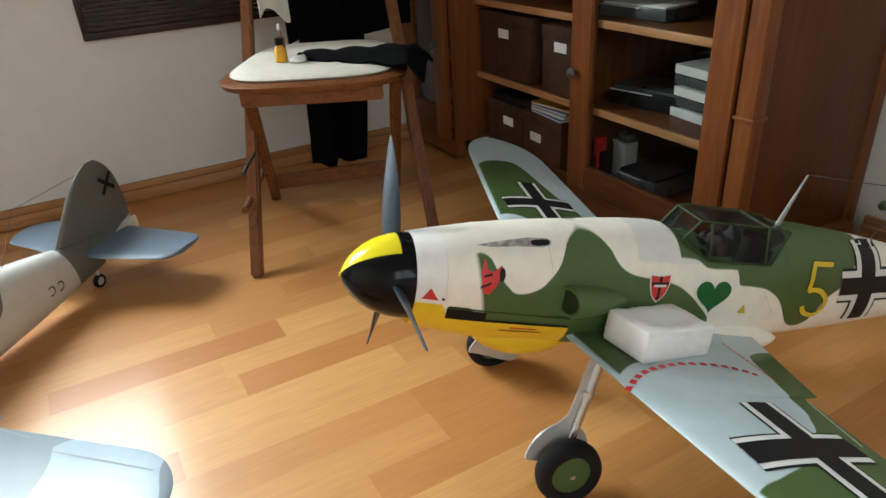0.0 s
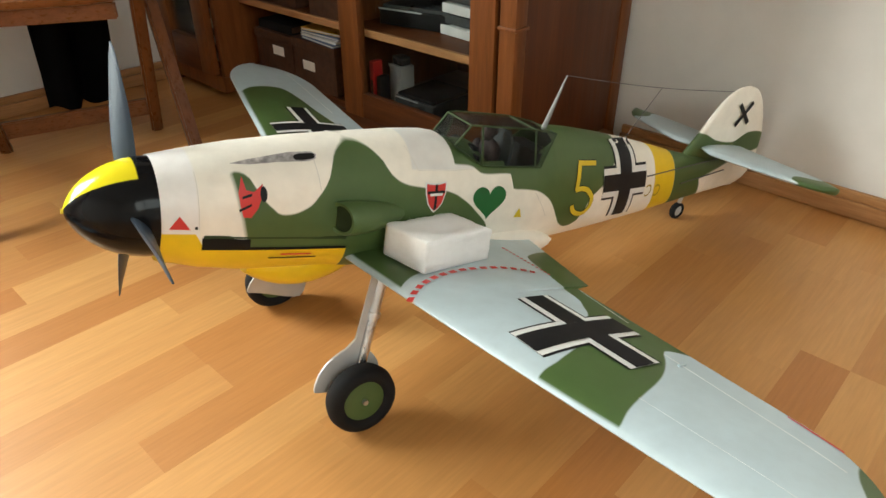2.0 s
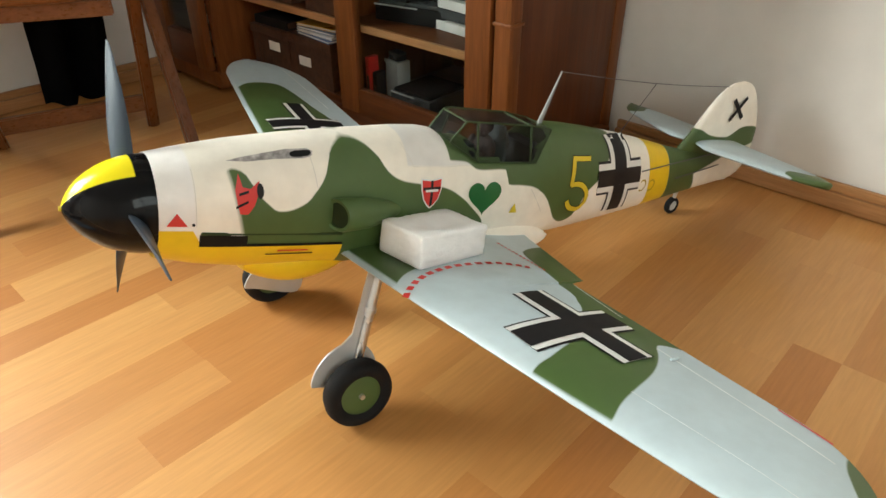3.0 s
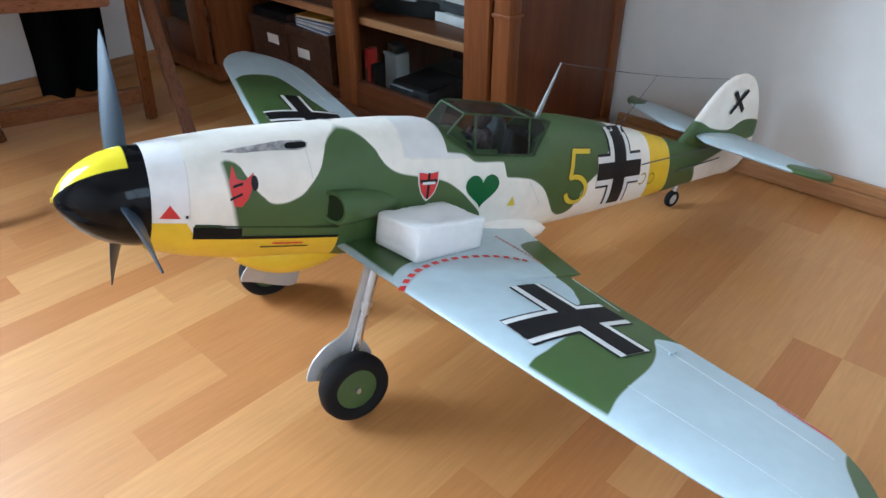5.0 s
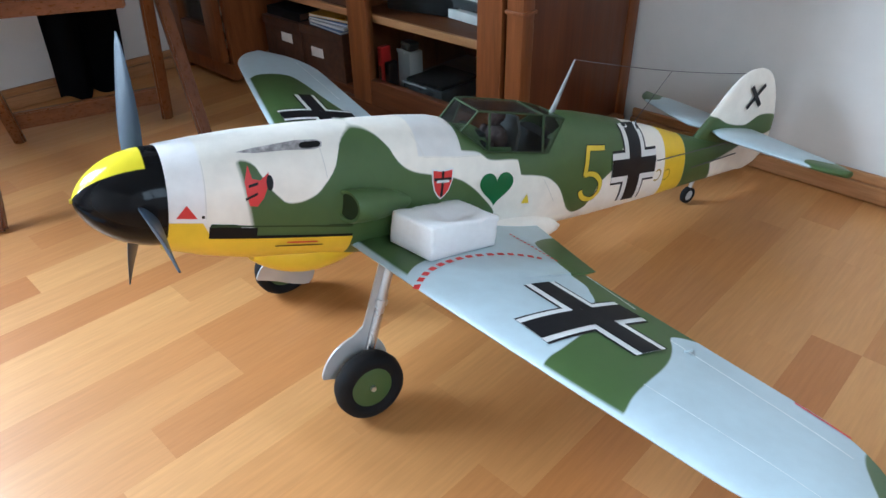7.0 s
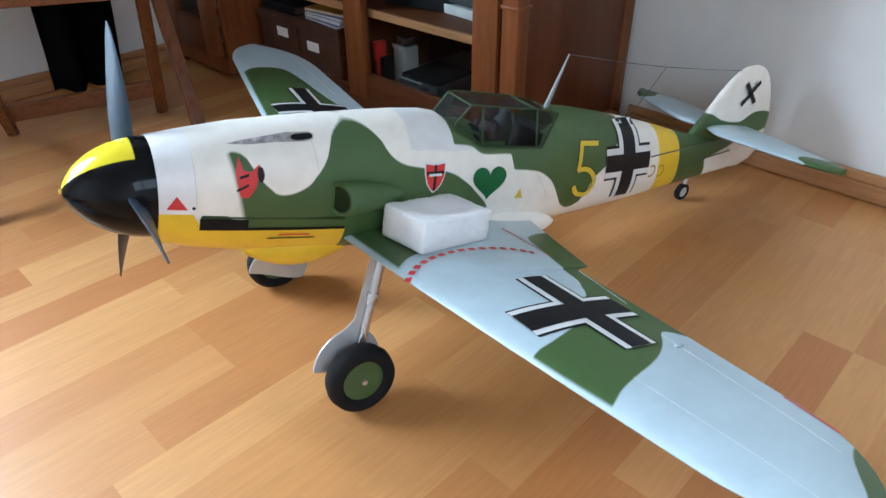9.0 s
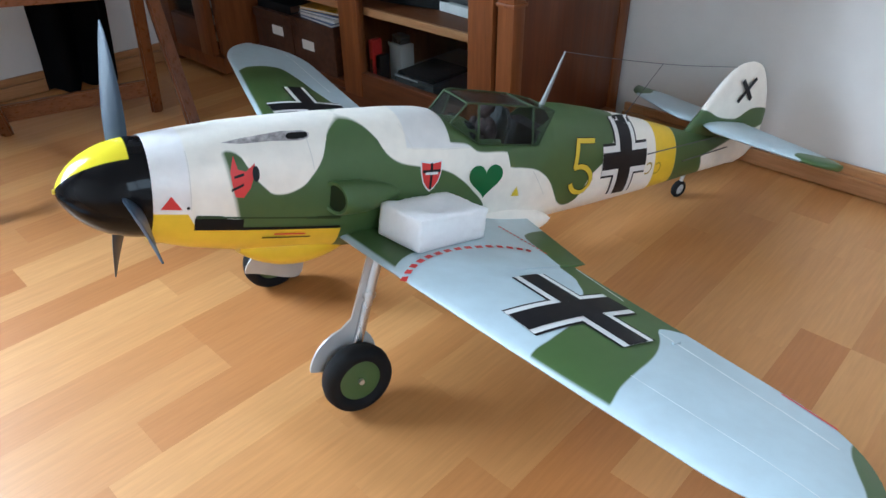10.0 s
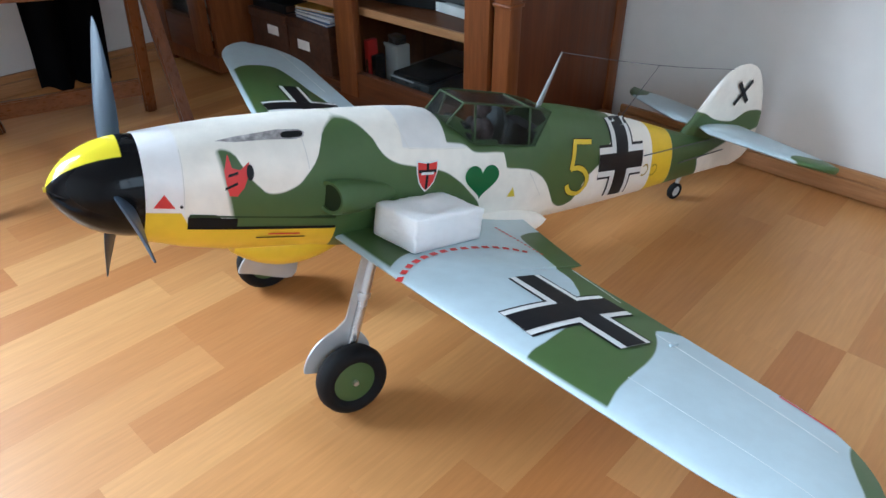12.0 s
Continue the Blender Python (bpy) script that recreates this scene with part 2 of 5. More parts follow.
M_WALL = plain("wall_plaster_white", (0.70, 0.685, 0.655), 0.9, vary=0.025, scale=18, bump=0.15)
# Unseen ceiling, greyed to keep its bounced light low.
M_CEILING = plain("ceiling_grey", (0.30, 0.295, 0.28), 0.9, vary=0.02)
M_STRIP = parquet_wood()
M_UNDER = plain("floor_joint_dark", (0.34, 0.17, 0.07), 0.7)
M_BASE = timber("baseboard_beech", (0.36, 0.17, 0.065), (0.50, 0.27, 0.12), 0.4, "X")
# One cabinet wood: the upright copy is lightened for the lit posts and frames.
M_CAB_Z = timber("cabinet_wood_upright", (0.115, 0.034, 0.0088), (0.22, 0.073, 0.019), 0.38, "Z", 0.8)
M_CAB_Y = timber("cabinet_wood_level", (0.070, 0.021, 0.0065), (0.14, 0.047, 0.015), 0.38, "Y", 0.8)
# Darkened copy: shade inside and beneath the cabinet is put into its colour.
M_CAB_DARK = timber("cabinet_wood_darkened", (0.062, 0.017, 0.006), (0.118, 0.035, 0.011), 0.42, "Z", 0.5)
M_EDGE = timber("shelf_edge_wood", (0.32, 0.15, 0.06), (0.46, 0.24, 0.105), 0.4, "Y")
M_CHAIR = timber("chair_wood", (0.130, 0.043, 0.0125), (0.215, 0.076, 0.023), 0.3, "Z", 0.5, 0.3)
M_CHAIR_X = timber("chair_rail_wood", (0.130, 0.043, 0.0125), (0.215, 0.076, 0.024), 0.3, "X", 1.0, 0.3)
M_BOX = plain("brown_storage_box", (0.062, 0.027, 0.014), 0.6, vary=0.35, scale=70, bump=0.6, spec=0.3)
M_LABEL = plain("white_paper_label", (0.75, 0.74, 0.70), 0.7, vary=0.04)
M_GLASS = clear_sheet("cabinet_glass", (0.93, 0.95, 0.94))
M_CANOPY = clear_sheet("canopy_plastic", (0.78, 0.80, 0.79), 0.14, 1.18)
M_KNOB = plain("dark_pewter", (0.12, 0.115, 0.11), 0.4, 0.8)
M_TYRE = plain("black_foam_tyre", (0.009, 0.009, 0.010), 0.75, bump=0.3, spec=0.25)
M_STEEL = plain("bright_aluminium", (0.62, 0.62, 0.63), 0.28, 0.9, vary=0.06)
M_SILVER = plain("silver_grey_paint", (0.56, 0.57, 0.57), 0.40, 0.2, vary=0.05)
M_BLADE = plain("blue_grey_blade", (0.046, 0.064, 0.090), 0.42, vary=0.05, spec=0.22)
M_DARK = plain("dark_recess", (0.006, 0.0056, 0.0056), 0.7, spec=0.25)
M_MAST = plain("mast_grey_paint", (0.24, 0.245, 0.24), 0.5)
M_BLACKMARK = plain("black_marking_film", (0.009, 0.009, 0.011), 0.5, vary=0.05, spec=0.3)
M_WHITEMARK = plain("white_marking_film", (0.78, 0.78, 0.76), 0.42, vary=0.03)
M_REDMARK = plain("red_marking_film", (0.62, 0.035, 0.03), 0.45, vary=0.05)
M_YELLOWMARK = plain("yellow_marking_film", (0.72, 0.55, 0.03), 0.45, vary=0.05)
M_HEART = plain("green_heart_film", (0.005, 0.12, 0.03), 0.4, vary=0.05)
M_FOAM = plain("white_packing_foam", (0.95, 0.95, 0.95), 0.9, vary=0.02, scale=80, bump=0.8, spec=0.2)
FOAM_BSDF = M_FOAM.node_tree.nodes["Principled BSDF"]
FOAM_BSDF.inputs["Subsurface Weight"].default_value = 1.0
FOAM_BSDF.inputs["Subsurface Radius"].default_value = (1.0, 1.0, 1.0)
FOAM_BSDF.inputs["Subsurface Scale"].default_value = 0.03
M_CUSHION = plain("cream_cushion_cloth", (0.60, 0.56, 0.48), 0.9, vary=0.06, scale=60, bump=0.4)
M_CLOTH = plain("black_cloth", (0.002, 0.002, 0.0024), 0.95, vary=0.3, scale=40, bump=0.5, spec=0.06)
M_BLUE = plain("blue_magazine_cover", (0.04, 0.10, 0.24), 0.35)
M_PAPER = plain("paper_stack", (0.62, 0.62, 0.60), 0.7)
M_RED = plain("red_binder_cover", (0.55, 0.02, 0.016), 0.4)
M_GREYBOX = plain("grey_plastic", (0.055, 0.060, 0.062), 0.3)
M_FRAME = timber("dark_brown_slats", (0.02, 0.010, 0.008), (0.045, 0.02, 0.014), 0.4, "X")
M_AMBER = plain("amber_plastic", (0.70, 0.36, 0.02), 0.3)
M_WIRE = plain("grey_wire", (0.10, 0.10, 0.11), 0.5)
M_JOINT = plain("pale_wing_joint", (0.74, 0.79, 0.80), 0.45, vary=0.15)
M_FRAMEBAR = plain("dark_green_frame_paint", (0.034, 0.058, 0.019), 0.6, vary=0.1, spec=0.3)
M_WINFRAME = plain("white_window_paint", (0.78, 0.78, 0.76), 0.4, vary=0.02)


# ---- building helpers ----
def thing(name, matrix, label, category, group="", kind=""):
    ob = new(name)
    ob.empty_display_size = 0.05
    ob.matrix_world = matrix
    return tagged(ob, label, category, group, kind)


def finish(bm, smooth=None):
    bmesh.ops.recalc_face_normals(bm, faces=bm.faces[:])
    me = bpy.data.meshes.new("mesh")
    bm.to_mesh(me)
    bm.free()
    if smooth is not None:
        me.shade_smooth()
        if smooth < 180:
            me.set_sharp_from_angle(angle=radians(smooth))
    return me


def part(name, bm, material, parent, label="", smooth=35, at=None):
    me = finish(bm, smooth)
    me.materials.append(material)
    ob = new(name, me)
    if parent:
        ob.parent = parent
    if at is not None:
        ob.matrix_local = at
    if label:
        ob["label"] = label
    return ob


def box(x0, x1, y0, y1, z0, z1, bevel=0.002, bm=None):
    bm = bm or bmesh.new()
    made = bmesh.ops.create_cube(bm, size=1.0, matrix=Matrix.Translation(((x0 + x1) / 2, (y0 + y1) / 2, (z0 + z1) / 2)) @ Matrix.Diagonal((abs(x1 - x0), abs(y1 - y0), abs(z1 - z0), 1)))
    if bevel:
        edges = list({e for v in made["verts"] for e in v.link_edges})
        bmesh.ops.bevel(bm, geom=edges, offset=bevel, segments=2, affect="EDGES", profile=0.6)
    return bm


def beam(p, q, a, b=None, bevel=0.002, bm=None, twist=0.0):
    """A squared bar from p to q, a wide and b deep."""
    p, q, b = Vector(p), Vector(q), b or a
    bm = bm or bmesh.new()
    turn = (q - p).to_track_quat("Z", "Y").to_matrix().to_4x4()
    made = bmesh.ops.create_cube(bm, size=1.0, matrix=Matrix.Translation((p + q) / 2) @ turn @ Matrix.Rotation(twist, 4, "Z") @ Matrix.Diagonal((a, b, (q - p).length, 1)))
    if bevel:
        bmesh.ops.bevel(bm, geom=list({e for v in made["verts"] for e in v.link_edges}), offset=bevel, segments=2, affect="EDGES")
    return bm


def rod(p, q, r0, r1=None, n=16, bm=None):
    p, q = Vector(p), Vector(q)
    bm = bm or bmesh.new()
    turn = (q - p).to_track_quat("Z", "Y").to_matrix().to_4x4()
    bmesh.ops.create_cone(bm, cap_ends=True, segments=n, radius1=r0, radius2=r0 if r1 is None else r1, depth=(q - p).length, matrix=Matrix.Translation((p + q) / 2) @ turn)
    return bm


def loft(rings, closed=True, caps=True, bm=None):
    """Skin over rings of points, all of one length."""
    bm = bm or bmesh.new()
    rows = [[bm.verts.new(p) for p in ring] for ring in rings]
    n = len(rows[0])
    for a, b in zip(rows, rows[1:]):
        for i in range(n if closed else n - 1):
            j = (i + 1) % n
            bm.faces.new((a[i], a[j], b[j], b[i]))
    if caps:
        bm.faces.new(rows[0][::-1])
        bm.faces.new(rows[-1])
    return bm


def lathe(profile, axis="X", n=40, bm=None):
    """Turned shape: (along, radius) pairs about an axis."""
    rings = []
    for d, r in profile:
        ring = []
        for i in range(n):
            c, s = r * math.cos(2 * math.pi * i / n), r * math.sin(2 * math.pi * i / n)
            ring.append({"X": (d, c, s), "Y": (s, d, c), "Z": (c, s, d)}[axis])
        rings.append(ring)
    return loft(rings, bm=bm)


def grid_surface(f, nu, nv, thick=None, bm=None):
    """Open sheet from f(u, v) with u, v in 0..1."""
    bm = bm or bmesh.new()
    rows = [[bm.verts.new(f(i / nu, j / nv)) for j in range(nv + 1)] for i in range(nu + 1)]
    for i in range(nu):
        for j in range(nv):
            bm.faces.new((rows[i][j], rows[i + 1][j], rows[i + 1][j + 1], rows[i][j + 1]))
    return bm


# ---- the room ----
X0, X1, Y0, Y1, H = -2.25, 1.268, -2.4, 1.335, 2.5


def setting(name, bm, material, label, smooth=30):
    ob = part(name, bm, material, None, "", smooth, ROOM)
    return tagged(ob, label, name.split("_")[0], "", "structure")


floor = setting("floor", box(X0 - 0.15, X1 + 0.15, Y0 - 0.15, Y1 + 0.15, -0.12, -0.006, 0), M_UNDER, "lacquered light brown strip parquet floor")
setting("ceiling", box(X0 - 0.15, X1 + 0.15, Y0 - 0.15, Y1 + 0.15, H, H + 0.12, 0), M_CEILING, "plain grey ceiling out of view")


def wall_with_opening(name, label, along, a0, a1, d0, d1, o0=None, o1=None, z0=0.0, z1=0.0):
    """A wall along X or Y between a0 and a1, d0 to d1 thick, with an opening from o0 to o1 and z0 to z1."""
    bm = bmesh.new()
    pieces = [(a0, a1, -0.005, H)] if o0 is None else [(a0, o0, -0.005, H), (o1, a1, -0.005, H), (o0, o1, -0.005, z0), (o0, o1, z1, H)]
    for p0, p1, q0, q1 in pieces:
        if along == "X":
            box(p0, p1, d0, d1, q0, q1, 0, bm)
        else:
            box(d0, d1, p0, p1, q0, q1, 0, bm)
    return setting(name, bm, M_WALL, label)


wall_with_opening("wall_north", "off-white plaster wall with a window", "X", X0 - 0.15, X1 + 0.15, Y1, Y1 + 0.15, -1.40, -0.20, 0.64, 1.89)
wall_with_opening("wall_west", "off-white plaster wall", "Y", Y0, Y1, X0 - 0.15, X0)
wall_with_opening("wall_east", "off-white plaster wall in soft daylight", "Y", Y0, Y1, X1, X1 + 0.15)
wall_with_opening("wall_south", "off-white plaster wall with a window", "X", X0 - 0.15, X1 + 0.15, Y0 - 0.15, Y0, -1.20, 0.10, 1.1, 2.3)


def window(name, matrix, width, height):
    """White frame with one mullion and two panes; local x across, z up, y through the wall."""
    top = thing(name, matrix, "unseen white painted window with two panes", "window", kind="structure")
    bm = bmesh.new()
    for x0, x1, z0, z1 in ((0, 0.06, 0, height), (width - 0.06, width, 0, height), (0.06, width - 0.06, 0, 0.06), (0.06, width - 0.06, height - 0.06, height), (width / 2 - 0.03, width / 2 + 0.03, 0.06, height - 0.06)):
        box(x0, x1, 0.0, 0.05, z0, z1, 0.003, bm)
    part("window_frame", bm, M_WINFRAME, top)
    for x0, x1 in ((0.06, width / 2 - 0.03), (width / 2 + 0.03, width - 0.06)):
        pane = part("pane", box(x0, x1, 0.022, 0.026, 0.06, height - 0.06, 0), M_GLASS, top)
        pane.visible_shadow = False
    part("window_sill", box(-0.04, width + 0.04, -0.12, 0.0, -0.03, -0.002, 0.004), M_WINFRAME, top)
    return top


window("window_1", ROOM @ pose(-1.40, Y1 + 0.06, 0.64), 1.2, 1.25)
# Unseen window, assumed in the south wall to carry the fill daylight.
window("unseen_window_2", ROOM @ pose(0.10, Y0 - 0.06, 1.1, 0, 0, 180), 1.3, 1.2)


def baseboard(p0, p1, turn):
    """Two-stepped beech skirting along local x."""
    top = thing("baseboard", ROOM @ pose(*p0, 0, 0, 0, turn), "light beech skirting board along the wall", "baseboard", kind="structure")
    part("lower_rail", box(0, p1, -0.020, -0.001, 0.002, 0.036, 0.003), M_BASE, top)
    part("upper_rail", box(0, p1, -0.013, -0.001, 0.036, 0.056, 0.004), M_BASE, top)
    return top


baseboard((X0, Y1), 3.05, 0)
baseboard((X1, Y1 - 1.32), 2.3, -90)


# ---- the model aircraft ----
STATIONS = np.array([0.087, 0.13, 0.18, 0.25, 0.32, 0.40, 0.445, 0.462, 0.476, 0.50, 0.56, 0.625, 0.640, 0.655, 0.68, 0.712, 0.78, 0.842, 0.90, 0.954, 1.0, 1.036, 1.10, 1.18, 1.25])
TOPS = np.array([0.0575, 0.065, 0.073, 0.080, 0.085, 0.089, 0.089, 0.0865, 0.0790, 0.0750, 0.0735, 0.0730, 0.0820, 0.0940, 0.0955, 0.094, 0.0865, 0.0775, 0.068, 0.058, 0.049, 0.043, 0.036, 0.032, 0.026])
BOTTOMS = np.array([-0.062, -0.074, -0.084, -0.091, -0.098, -0.102, -0.103, -0.103, -0.103, -0.103, -0.102, -0.100, -0.099, -0.098, -0.096, -0.094, -0.088, -0.081, -0.074, -0.067, -0.060, -0.055, -0.046, -0.036, -0.024])
WIDTHS = np.array([0.0585, 0.065, 0.068, 0.0700, 0.0700, 0.0695, 0.069, 0.0685, 0.068, 0.068, 0.067, 0.064, 0.063, 0.062, 0.0605, 0.058, 0.053, 0.047, 0.041, 0.0355, 0.030, 0.026, 0.019, 0.011, 0.006])
POWER = 2.25


def section(s):
    t, b, w = (float(np.interp(s, STATIONS, q)) for q in (TOPS, BOTTOMS, WIDTHS))
    return (t + b) / 2, (t - b) / 2, w


def side_y(s, w):
    """Half breadth of the fuselage at station s and height w."""
    c, h, b = section(s)
    k = min(0.985, abs(w - c) / h)
    return b * (1 - k ** POWER) ** (1 / POWER)


def fuselage_mesh():
    rings = []
    stops = sorted(set(np.round(np.concatenate([np.linspace(0.087, 1.25, 60), STATIONS]), 4)))
    for s in stops:
        c, h, b = section(s)
        ring = []
        for i in range(48):
            a = 2 * math.pi * i / 48
            cy, cz = math.cos(a), math.sin(a)
            ring.append((s, b * math.copysign(abs(cy) ** (2 / POWER), cy), c + h * math.copysign(abs(cz) ** (2 / POWER), cz)))
        rings.append(ring)
    bm = loft(rings)
    hole = [f for f in bm.faces if 0.512 < f.calc_center_median().x < 0.626 and abs(f.calc_center_median().y) < 0.046 and f.calc_center_median().z > 0.03]
    hole += [f for f in bm.faces if 0.626 <= f.calc_center_median().x < 0.655 and abs(f.calc_center_median().y) < 0.034 and f.calc_center_median().z > 0.05]
    bmesh.ops.delete(bm, geom=hole, context="FACES")
    return bm


def leading(y):
    y = abs(y)
    base = 0.3095 + 0.07 * y + 0.035 * y * y
    k = max(0.0, (y - 0.58) / 0.10)
    return base + 0.075 * (1 - math.sqrt(max(0.0, 1 - k * k))) * 1.0


def trailing(y):
    y = abs(y)
    base = 0.640 - 0.26 * y if y < 0.244 else 0.573 - 0.074 * y
    k = max(0.0, (y - 0.56) / 0.12)
    return base - 0.105 * (1 - math.sqrt(max(0.0, 1 - k * k)))


def chord_height(y):
    return -0.071 + 0.119 * abs(y)


def foil(k):
    """Upper and lower offset of the aerofoil at k of the chord, in chords."""
    t = 0.44 * (0.2969 * math.sqrt(k) - 0.126 * k - 0.3516 * k * k + 0.2843 * k ** 3 - 0.1036 * k ** 4)
    camber = 0.012 * math.sin(math.pi * k) * (1.2 - 0.4 * k)
    return camber + t, camber - t


def wing_top(s, y):
    a, b = leading(y), trailing(y)
    k = min(1.0, max(0.0, (s - a) / (b - a)))
    return chord_height(y) + foil(k)[0] * min(b - a, 0.235)


def wing_mesh(side):
    rings = []
    spans = list(np.linspace(0.0, 0.2435, 9)) + [0.2445] + list(np.linspace(0.27, 0.56, 12)) + [0.56 + 0.12 * math.sin(q) for q in np.linspace(0.15, 1.50, 12)]
    for y in spans:
        a, b = leading(y), trailing(y)
        c, ring = min(b - a, 0.235), []
        ks = [0.5 - 0.5 * math.cos(math.pi * i / 16) for i in range(17)]
        for k in ks:
            ring.append((a + (b - a) * k, side * y, chord_height(y) + foil(k)[0] * c))
        for k in ks[-2:0:-1]:
            ring.append((a + (b - a) * k, side * y, chord_height(y) + foil(k)[1] * c))
        rings.append(ring)
    return loft(rings)


def on_side(s, w, lift=0.0007, side=-1):
    return (s, side * (side_y(s, w) + lift), w)


def on_wing(s, y, lift=0.0008):
    return (s, y, wing_top(s, y) + lift)


def quad_patch(bm, place, a, b, c, d, n=6):
    """A film patch with corners a, b, c, d laid on a surface."""
    def f(u, v):
        p = [(a[i] * (1 - u) + b[i] * u) * (1 - v) + (d[i] * (1 - u) + c[i] * u) * v for i in (0, 1)]
        return place(*p)
    return grid_surface(f, n, n, bm=bm)


def fan_patch(bm, place, outline, centre, rings=6):
    """A film patch inside an outline seen whole from its centre."""
    n = len(outline)
    mid = bm.verts.new(place(*centre))
    last = None
    for r in range(1, rings + 1):
        k = r / rings
        row = [bm.verts.new(place(centre[0] + (p[0] - centre[0]) * k, centre[1] + (p[1] - centre[1]) * k)) for p in outline]
        for i in range(n):
            j = (i + 1) % n
            if last is None:
                bm.faces.new((mid, row[i], row[j]))
            else:
                bm.faces.new((last[i], row[i], row[j], last[j]))
        last = row
    return bm


def cross_bars(place_of, ms, my, arms, wide_s, wide_y, parent, rim=0.006, edge=0.0025, lean=0.0):
    """Straight-armed cross: black film, white angle bars, thin dark edges. arms: its reach to -s, +s, -y, +y."""
    def at(x, y):
        return (ms + x + lean * y, my + y)

    def rect(bm, place, x0, x1, y0, y1, n=8):
        quad_patch(bm, place, at(x0, y0), at(x1, y0), at(x1, y1), at(x0, y1), n)

    for name, mat, lift, grow in (("dark_edge", M_BLACKMARK, 0.0006, rim + edge), ("white_angle", M_WHITEMARK, 0.0011, rim), ("black_cross", M_BLACKMARK, 0.0016, 0.0)):
        bm = bmesh.new()
        rect(bm, place_of(lift), -arms[0], arms[1], -wide_y - grow, wide_y + grow, 10)
        rect(bm, place_of(lift), -wide_s - grow, wide_s + grow, wide_y + grow, arms[3], 8)
        rect(bm, place_of(lift), -wide_s - grow, wide_s + grow, -arms[2], -wide_y - grow, 8)
        part(name, bm, mat, parent)


def stroke(bm, place, path, wide):
    """A film stroke of even width along a path of (s, w)."""
    pts = [Vector(q) for q in path]
    rows = []
    for i, q in enumerate(pts):
        d = (pts[min(i + 1, len(pts) - 1)] - pts[max(i - 1, 0)]).normalized()
        e = Vector((-d.y, d.x)) * wide
        rows.append([place(*(q + e)), place(*q), place(*(q - e))])
    return loft(rows, closed=False, caps=False, bm=bm)


def numeral(parent, name, lift, material, grow=0.0):
    """The tall slender figure 5: top bar, upright and an open bowl."""
    def place(s, w):
        return on_side(s, w, lift)

    bm = bmesh.new()
    wide = 0.0038 + grow
    stroke(bm, place, [(0.7490 + grow * 0.8, 0.0508), (0.73, 0.0516), (0.7060 - grow * 0.6, 0.0530)], wide)
    stroke(bm, place, [(0.7100, 0.0520), (0.7105, 0.030), (0.7110, 0.0090 - grow * 0.5)], wide + 0.0006)
    bowl = [(0.7100, 0.0096), (0.7180, 0.0112), (0.7251, 0.0112), (0.7340, 0.0092), (0.7406, 0.0060), (0.7480, 0.0004), (0.7536, -0.0060), (0.7567, -0.0145), (0.7562, -0.0235), (0.7493, -0.0337), (0.7410, -0.0362), (0.7320, -0.0348), (0.7240, -0.0322), (0.7179, -0.0282), (0.7130, -0.0230), (0.7097 - grow * 0.4, -0.0170 + grow * 0.6)]
    stroke(bm, place, bowl, wide + 0.0004)
    return part(name, bm, material, parent)


def rim_wheel(parent, centre, radius, width, axis_tilt, hub_mat, name="wheel"):
    m = Matrix.Translation(centre) @ Matrix.Rotation(axis_tilt, 4, "X")
    hw = width / 2
    tyre = [(-hw * 0.6, radius * 0.58), (-hw, radius * 0.66), (-hw, radius * 0.82), (-hw * 0.7, radius * 0.95), (0, radius), (hw * 0.7, radius * 0.95), (hw, radius * 0.82), (hw, radius * 0.66), (hw * 0.6, radius * 0.58)]
    wheel = part(name, lathe(tyre, "Y", 40), M_TYRE, parent, "black foam tyre", 60, m)
    disc = [(-hw * 0.72, 0.0005), (-hw * 0.72, radius * 0.5), (-hw * 0.62, radius * 0.60), (hw * 0.62, radius * 0.60), (hw * 0.72, radius * 0.5), (hw * 0.72, 0.0005)]
    part("rim", lathe(disc, "Y", 32), hub_mat, wheel, "flat painted wheel disc", 40)
    part("axle_nut", lathe([(-hw * 0.72 - 0.004, 0.0003), (-hw * 0.72 - 0.004, radius * 0.075), (-hw * 0.70, radius * 0.085)], "Y", 10), M_STEEL, wheel, "bright axle nut")
    return wheel


def propeller_blade(parent, angle, s0, reach):
    """A twisted blade from the hub outwards."""
    rings = []
    for i in range(15):
        k = i / 14
        r = 0.018 + (reach - 0.018) * k
        wide = 0.0122 * (0.48 + 0.95 * math.sin(math.pi * min(1.0, k * 0.92 + 0.12)) ** 0.8) * (1.0 if k < 0.9 else math.sqrt(max(0.02, 1 - ((k - 0.9) / 0.101) ** 2)))
        thick = 0.0042 * (1.25 - k)
        twist = -radians(62 - 44 * k)
        ring = []
        for j in range(12):
            a = 2 * math.pi * j / 12
            u, v = wide * math.cos(a), thick * math.sin(a)
            ring.append((s0 + u * math.sin(twist) * 0.8 + v * math.cos(twist), u * math.cos(twist) - v * math.sin(twist), r))
        rings.append(ring)
    return part("propeller_blade", loft(rings), M_BLADE, parent, "blue-grey propeller blade", 60, Matrix.Rotation(-angle, 4, "X"))


